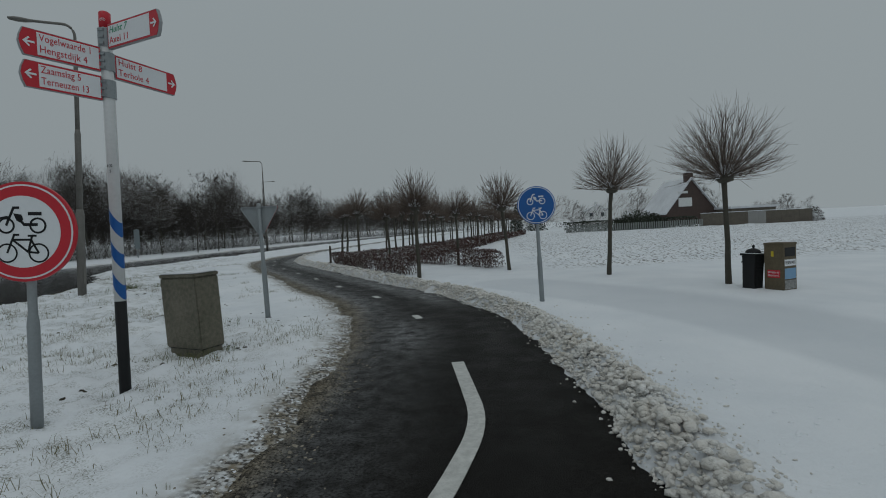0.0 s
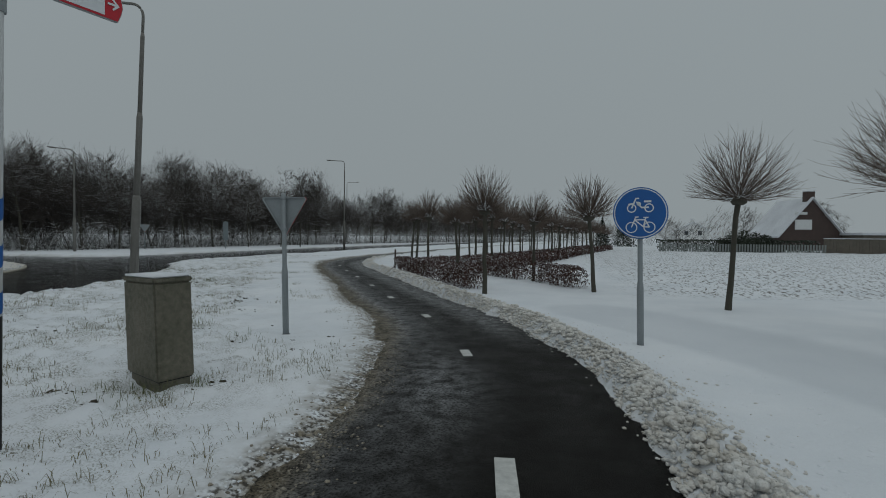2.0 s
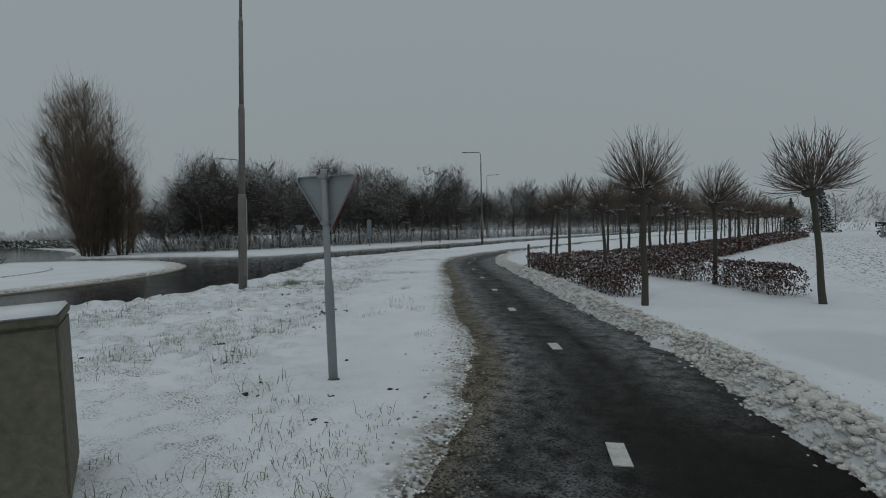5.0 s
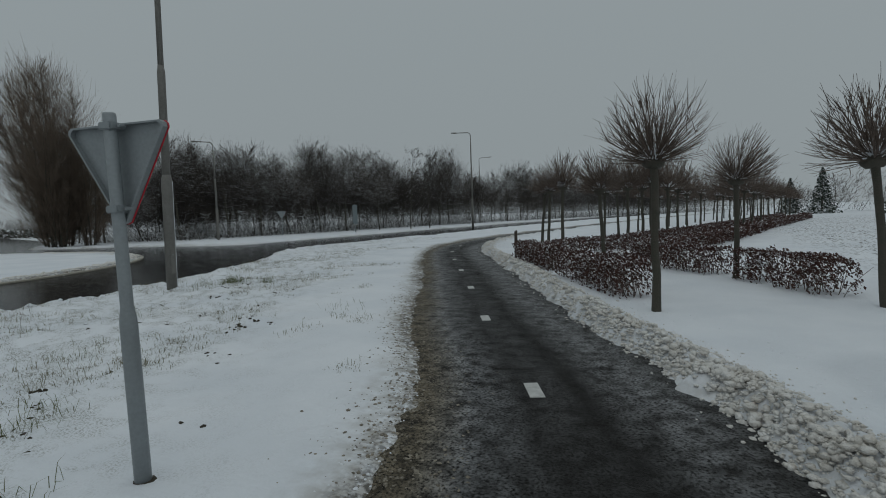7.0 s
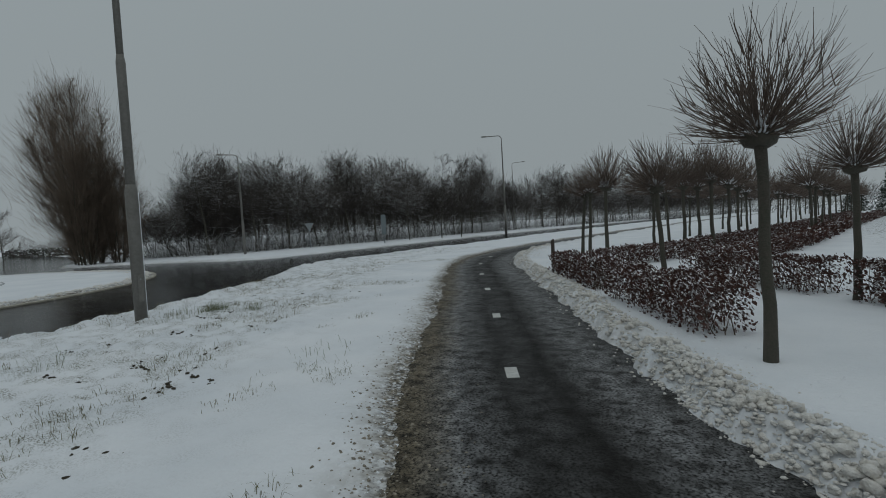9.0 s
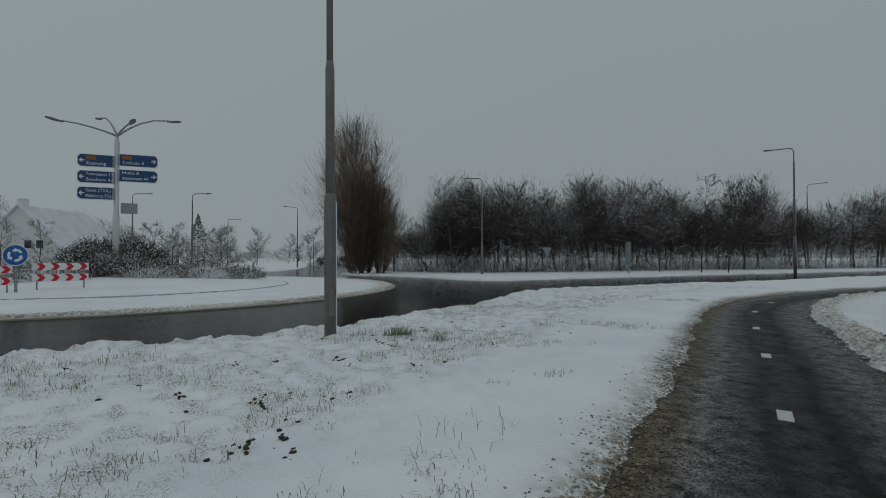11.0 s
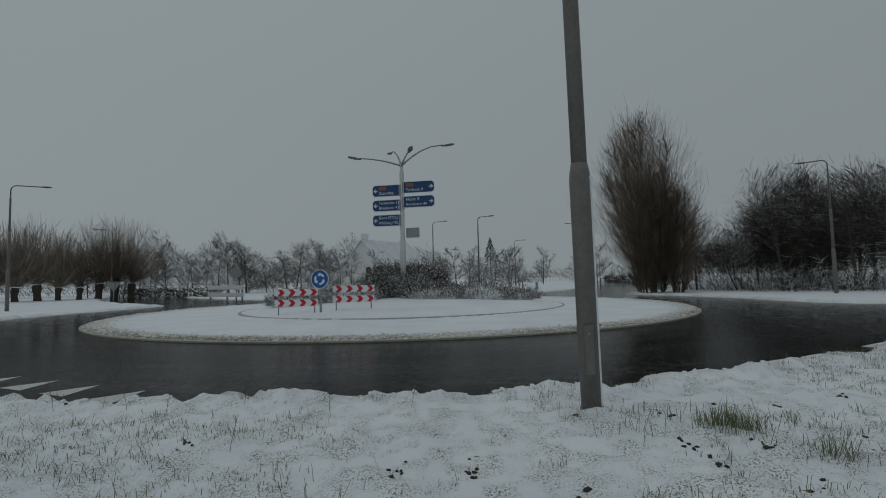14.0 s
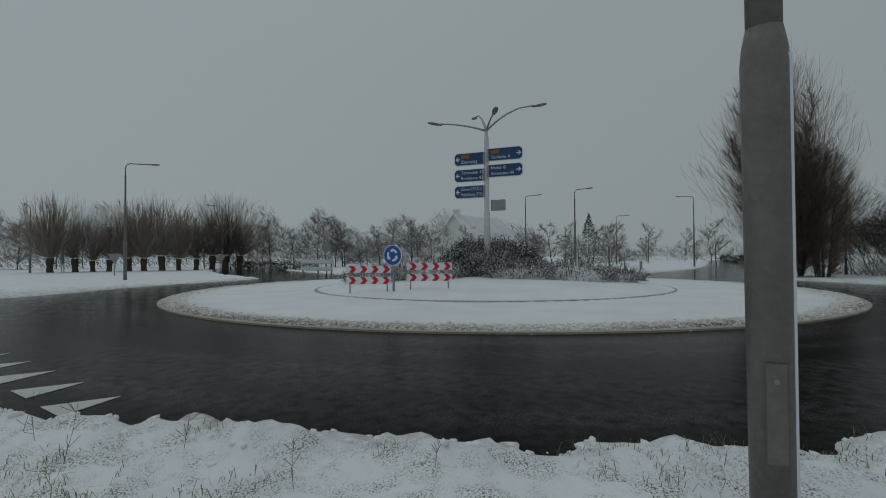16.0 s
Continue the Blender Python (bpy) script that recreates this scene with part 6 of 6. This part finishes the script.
# ---------------------------------------------------------------- slush, clods and grass
def lumps(name, places, mat, label, category, seed):
    """One mesh of many uneven lumps."""
    rng = random.Random(seed)
    bm = bmesh.new()
    bmesh.ops.create_icosphere(bm, subdivisions=1, radius=1.0)
    base = [v.co.copy() for v in bm.verts]
    tri = [[v.index for v in f.verts] for f in bm.faces]
    bm.free()
    v, f = [], []
    for x, y, z, r in places:
        k = len(v)
        q = Euler((rng.uniform(0, 6), rng.uniform(0, 6), rng.uniform(0, 6))).to_matrix()
        sx, sy, sz = rng.uniform(0.7, 1.4), rng.uniform(0.7, 1.4), rng.uniform(0.5, 0.9)
        for c in base:
            d = q @ (c * rng.uniform(0.64, 1.22))
            v.append((x + d.x * r * sx, y + d.y * r * sy, z + d.z * r * sz))
        f += [(a + k, b + k, c + k) for a, b, c in tri]
    return tagged(raw(name, v, f, mat, None, True), label, category, kind="stuff")


rng = random.Random(20)
pl2 = smooth_line([tuple(p) for p in PATH_LINE], 0.1)
places, crumbs, mud = [], [], []
for i, p in enumerate(pl2):
    if not 0.5 < p.y < 30:
        continue
    d = (pl2[min(i + 1, len(pl2) - 1)] - pl2[max(i - 1, 0)]).normalized()
    for _ in range(100 if p.y < 12 else 34):
        o = HALF - 0.16 + abs(rng.gauss(0, 0.30)) + 0.06 * math.sin(p.y * 2.1) + 0.03 * math.sin(p.y * 7.3)
        along = rng.uniform(-0.08, 0.08)
        x, y = p.x + d.y * o + d.x * along, p.y - d.x * o + d.y * along
        heap = max(0.0, 1.0 - abs(o - HALF - 0.12) / 0.38)
        size = rng.choice((0.005, 0.006, 0.008, 0.010, 0.012, 0.015, 0.020, 0.026, 0.035)) * (0.45 + 0.85 * heap) * (0.75 + 0.9 * abs(noise.noise(Vector((x * 2.3, y * 2.3, 0)))))
        places.append((x, y, ground_z(x, y) + 0.004 + 0.055 * heap * rng.random() ** 1.5, size))
    for _ in range(1):
        o = HALF - 0.14 + rng.gauss(0, 0.07)
        x, y = p.x + d.y * o, p.y - d.x * o
        crumbs.append((x, y, max(0.008, ground_z(x, y)), rng.uniform(0.006, 0.02)))
    late = min(1.0, max(0.0, (p.y - 6.5) / 2.5))
    for _ in range(int(34 + 36 * late) if p.y < 14 else 20):
        o = -float(left_half(p.y)) + 0.04 + 0.08 * late + rng.gauss(0, 0.15 + 0.10 * late) + 0.05 * math.sin(p.y * 3.1)
        along = rng.uniform(-0.08, 0.08)
        x, y = p.x + d.y * o + d.x * along, p.y - d.x * o + d.y * along
        mud.append((x, y, max(0.004, ground_z(x, y)), rng.choice((0.004, 0.005, 0.006, 0.008, 0.010, 0.014))))
lumps("slush_bank", places, SLUSH, "lumpy bank of brownish slush beside the path", "slush", 1)
lumps("slush_crumbs", crumbs, SLUSH, "scattered crumbs of dirty snow on the asphalt", "slush", 2)
MUD = material("muddy_slush", (0.40, 0.355, 0.28), 0.6, second=(0.040, 0.033, 0.023), scale=8.0, amount=1.0, bump=0.5)
white = []
for i, p in enumerate(pl2):
    if not 0.8 < p.y < 18:
        continue
    d = (pl2[min(i + 1, len(pl2) - 1)] - pl2[max(i - 1, 0)]).normalized()
    for _ in range(11):
        o = -float(left_half(p.y)) - abs(rng.gauss(0.02, 0.22))
        along = rng.uniform(-0.08, 0.08)
        x, y = p.x + d.y * o + d.x * along, p.y - d.x * o + d.y * along
        white.append((x, y, ground_z(x, y) - 0.003, rng.choice((0.005, 0.006, 0.008, 0.010, 0.013))))
for i, p in enumerate(pl2):
    if not 0.8 < p.y < 15:
        continue
    d = (pl2[min(i + 1, len(pl2) - 1)] - pl2[max(i - 1, 0)]).normalized()
    for _ in range(6):
        o = HALF + 0.35 + abs(rng.gauss(0, 0.55))
        x, y = p.x + d.y * o, p.y - d.x * o + rng.uniform(-0.05, 0.05)
        white.append((x, y, ground_z(x, y) - 0.004, rng.choice((0.008, 0.010, 0.014, 0.020))))
lumps("snow_crumbs", white, SNOW, "crumbs of snow beside the cycle path", "snow", 7)
lumps("muddy_slush", mud, MUD, "muddy brown slush along the path's edge", "slush", 3)
clods, rim = [], []
for _ in range(70):
    x, y = rng.uniform(-10, -1.6), rng.uniform(3, 20)
    if float(road_distance(np.array([x]), np.array([y]))[0]) > 0.3 and abs(float(line_distance(np.array([x]), np.array([y]), PATH_LINE)[0])) > 1.5:
        for _ in range(rng.randint(1, 4)):
            a, b = x + rng.gauss(0, 0.07), y + rng.gauss(0, 0.05)
            clods.append((a, b, ground_z(a, b) - 0.004, rng.uniform(0.010, 0.030)))
for x, y in [(-5.63, 10.62), (-7.5, 12.0), (-8.05, 14.0), (-5.26, 10.84), (-6.5, 10.9), (-6.47, 11.25), (-7.39, 11.0), (-8.43, 14.1), (-8.17, 14.25), (-6.66, 12.46), (-3.59, 5.18), (-4.33, 7.81), (-3.29, 7.33), (-3.32, 5.24), (-4.54, 8.1), (-4.13, 7.77), (-2.55, 5.62), (-9.45, 12.62)]:
    for _ in range(5):
        a, b = x + rng.gauss(0, 0.10), y + rng.gauss(0, 0.08)
        clods.append((a, b, ground_z(a, b) - 0.006, rng.uniform(0.012, 0.030)))
for x, y, r in [(-5.48, 10.55, 0.050), (-7.74, 12.04, 0.042), (-8.25, 10.87, 0.032), (-8.25, 11.38, 0.030), (-9.9, 14.9, 0.045), (-7.6, 14.2, 0.028), (-7.42, 11.03, 0.034), (-6.98, 12.6, 0.032), (-6.42, 10.88, 0.036), (-9.5, 13.1, 0.045), (-8.6, 13.4, 0.036), (-8.6, 9.25, 0.030), (-8.6, 12.9, 0.034), (-8.3, 12.95, 0.034), (-9.6, 14.1, 0.036), (-5.5, 10.85, 0.034), (-6.3, 11.6, 0.030), (-7.1, 10.3, 0.030), (-9.75, 12.5, 0.030), (-9.4, 12.3, 0.028), (-5.0, 8.3, 0.036), (-4.75, 8.15, 0.030)]:
    for _ in range(6):
        a, b = x + rng.gauss(0, r * 1.5), y + rng.gauss(0, r * 1.2)
        clods.append((a, b, ground_z(a, b) + 0.004, r * rng.uniform(0.25, 0.62)))
lumps("soil_clods", clods, DARKSOIL, "dark clods of soil and leaves in the snow", "soil", 4)
for i in range(2600):
    a = rng.uniform(-1.9, 1.9)
    rr = RB_IN - 0.35 + rng.gauss(0, 0.22)
    x, y = RB[0] + rr * math.cos(a), RB[1] + rr * math.sin(a)
    rim.append((x, y, ground_z(x, y), rng.uniform(0.015, 0.05)))
banked = []
spread = np.random.RandomState(12).uniform((-15, 2.5), (-9.2, 20), (5200, 2))
for (x, y), q in zip(spread.tolist(), road_distance(spread[:, 0], spread[:, 1]).tolist()):
    if 0.0 < q < 0.75 and rng.random() < 1.1 - q:
        banked.append((x, y, ground_z(x, y) - 0.004, rng.uniform(0.012, 0.05) * (1.1 - 0.6 * q)))
lumps("snow_clumps", banked, SNOW, "clumps of ploughed snow along the road's edge", "snow", 6)
lumps("island_slush", rim, SLUSH, "dirty slush thrown up on the island's edge", "slush", 5)


def blades(name, tufts, mat, label, seed):
    rng = random.Random(seed)
    v, f = [], []
    for x, y, n, h, spread in tufts:
        for _ in range(n):
            a = rng.uniform(0, 6.283)
            bx, by = x + rng.gauss(0, spread), y + rng.gauss(0, spread)
            z = ground_z(bx, by) - 0.01 if n > 8 else None
            L = h * rng.uniform(0.5, 1.2)
            lean = rng.uniform(0.3, 1.3)
            w = 0.0021
            k = len(v)
            dx, dy = math.cos(a), math.sin(a)
            z0 = z if z is not None else zs[(x, y)]
            mx, my, mz2 = bx + dx * L * lean * 0.35, by + dy * L * lean * 0.35, z0 + L * 0.6
            tx, ty, tz = bx + dx * L * lean, by + dy * L * lean, z0 + L * (1.0 - 0.45 * lean)
            v += [(bx - dy * w, by + dx * w, z0), (bx + dy * w, by - dx * w, z0), (mx + dy * w * 0.8, my - dx * w * 0.8, mz2), (mx - dy * w * 0.8, my + dx * w * 0.8, mz2), (tx, ty, tz)]
            f += [(k, k + 1, k + 2, k + 3), (k + 3, k + 2, k + 4)]
    return tagged(raw(name, v, f, mat), label, "grass", kind="stuff")


cand = np.random.RandomState(3).uniform((-12.5, 2.2), (-1.2, 24), (60000, 2))
pd = line_distance(cand[:, 0], cand[:, 1], PATH_LINE)
rd = road_distance(cand[:, 0], cand[:, 1])
clump = vnoise(cand[:, 0], cand[:, 1], 1.1, 31) * 0.6 + vnoise(cand[:, 0], cand[:, 1], 0.35, 32) * 0.4
smooth_strip = (cand[:, 1] > 7.5) & (pd > -3.1)
ok = (pd < -1.45) & (rd > 0.25) & (clump > np.where(smooth_strip, 0.66, 0.51))
cand = cand[ok][:26000]
czz = snow_height(cand[:, 0], cand[:, 1])[0] - 0.01
zs = {(float(a), float(b)): float(c) for (a, b), c in zip(cand, czz)}
rng = random.Random(33)
tufts = [(x, y, rng.choice((1, 2, 2, 3, 4)), rng.choice((0.02, 0.03, 0.035, 0.045, 0.06, 0.08, 0.12)), 0.035) for x, y in zs]
blades("grass_through_snow", tufts, GRASS, "thin grass blades poking through the snow", 34)
big = [(-8.96, 13.4, 300, 0.22, 0.13), (-8.45, 13.8, 90, 0.19, 0.09), (-4.33, 7.85, 50, 0.16, 0.14), (-3.29, 7.36, 40, 0.14, 0.14), (-4.5, 8.1, 40, 0.14, 0.12), (-2.75, 5.32, 110, 0.13, 0.16), (-3.1, 5.35, 80, 0.12, 0.15), (-2.6, 5.7, 50, 0.14, 0.08), (-8.9, 12.6, 30, 0.2, 0.12), (-9.3, 13.0, 40, 0.2, 0.15), (-6.0, 9.0, 30, 0.15, 0.2), (-5.0, 12.0, 26, 0.14, 0.2), (-7.5, 10.5, 40, 0.18, 0.25), (-6.4, 11.2, 40, 0.16, 0.3), (-2.9, 4.25, 26, 0.12, 0.08)]
blades("grass_tussocks", big, TUSSOCK, "long green and straw-coloured grass tussocks in the snow", 35)
s = Sticks()
rng = random.Random(40)
for x, y, h in [(-9.4, 8.6, 0.42), (-9.7, 9.2, 0.36), (-9.5, 10.1, 0.3), (-9.8, 7.7, 0.34), (-8.6, 9.6, 0.3), (-9.9, 10.8, 0.26), (-9.6, 8.1, 0.25), (-9.8, 7.2, 0.4), (-8.3, 7.6, 0.34)]:
    z = ground_z(x, y)
    q, _e = bent(rng, Vector((x, y, z - 0.02)), Vector((rng.gauss(0, 0.15), rng.gauss(0, 0.15), 1)).normalized(), h, 4, 0.07, 0.02)
    s.run(q, taper(0.0022, 0.001, 5), 3)
    for _ in range(6):
        j = rng.randint(1, 3)
        w, _e = bent(rng, q[j], Vector((rng.gauss(0, 1), rng.gauss(0, 1), 0.9)).normalized(), h * 0.22, 2, 0.1, 0.1)
        s.run(w, taper(0.0014, 0.0022, 3), 3)
tagged(s.mesh("dead_stalks", TWIG, None), "dry dead weed stalks in the snow", "weeds", kind="stuff")
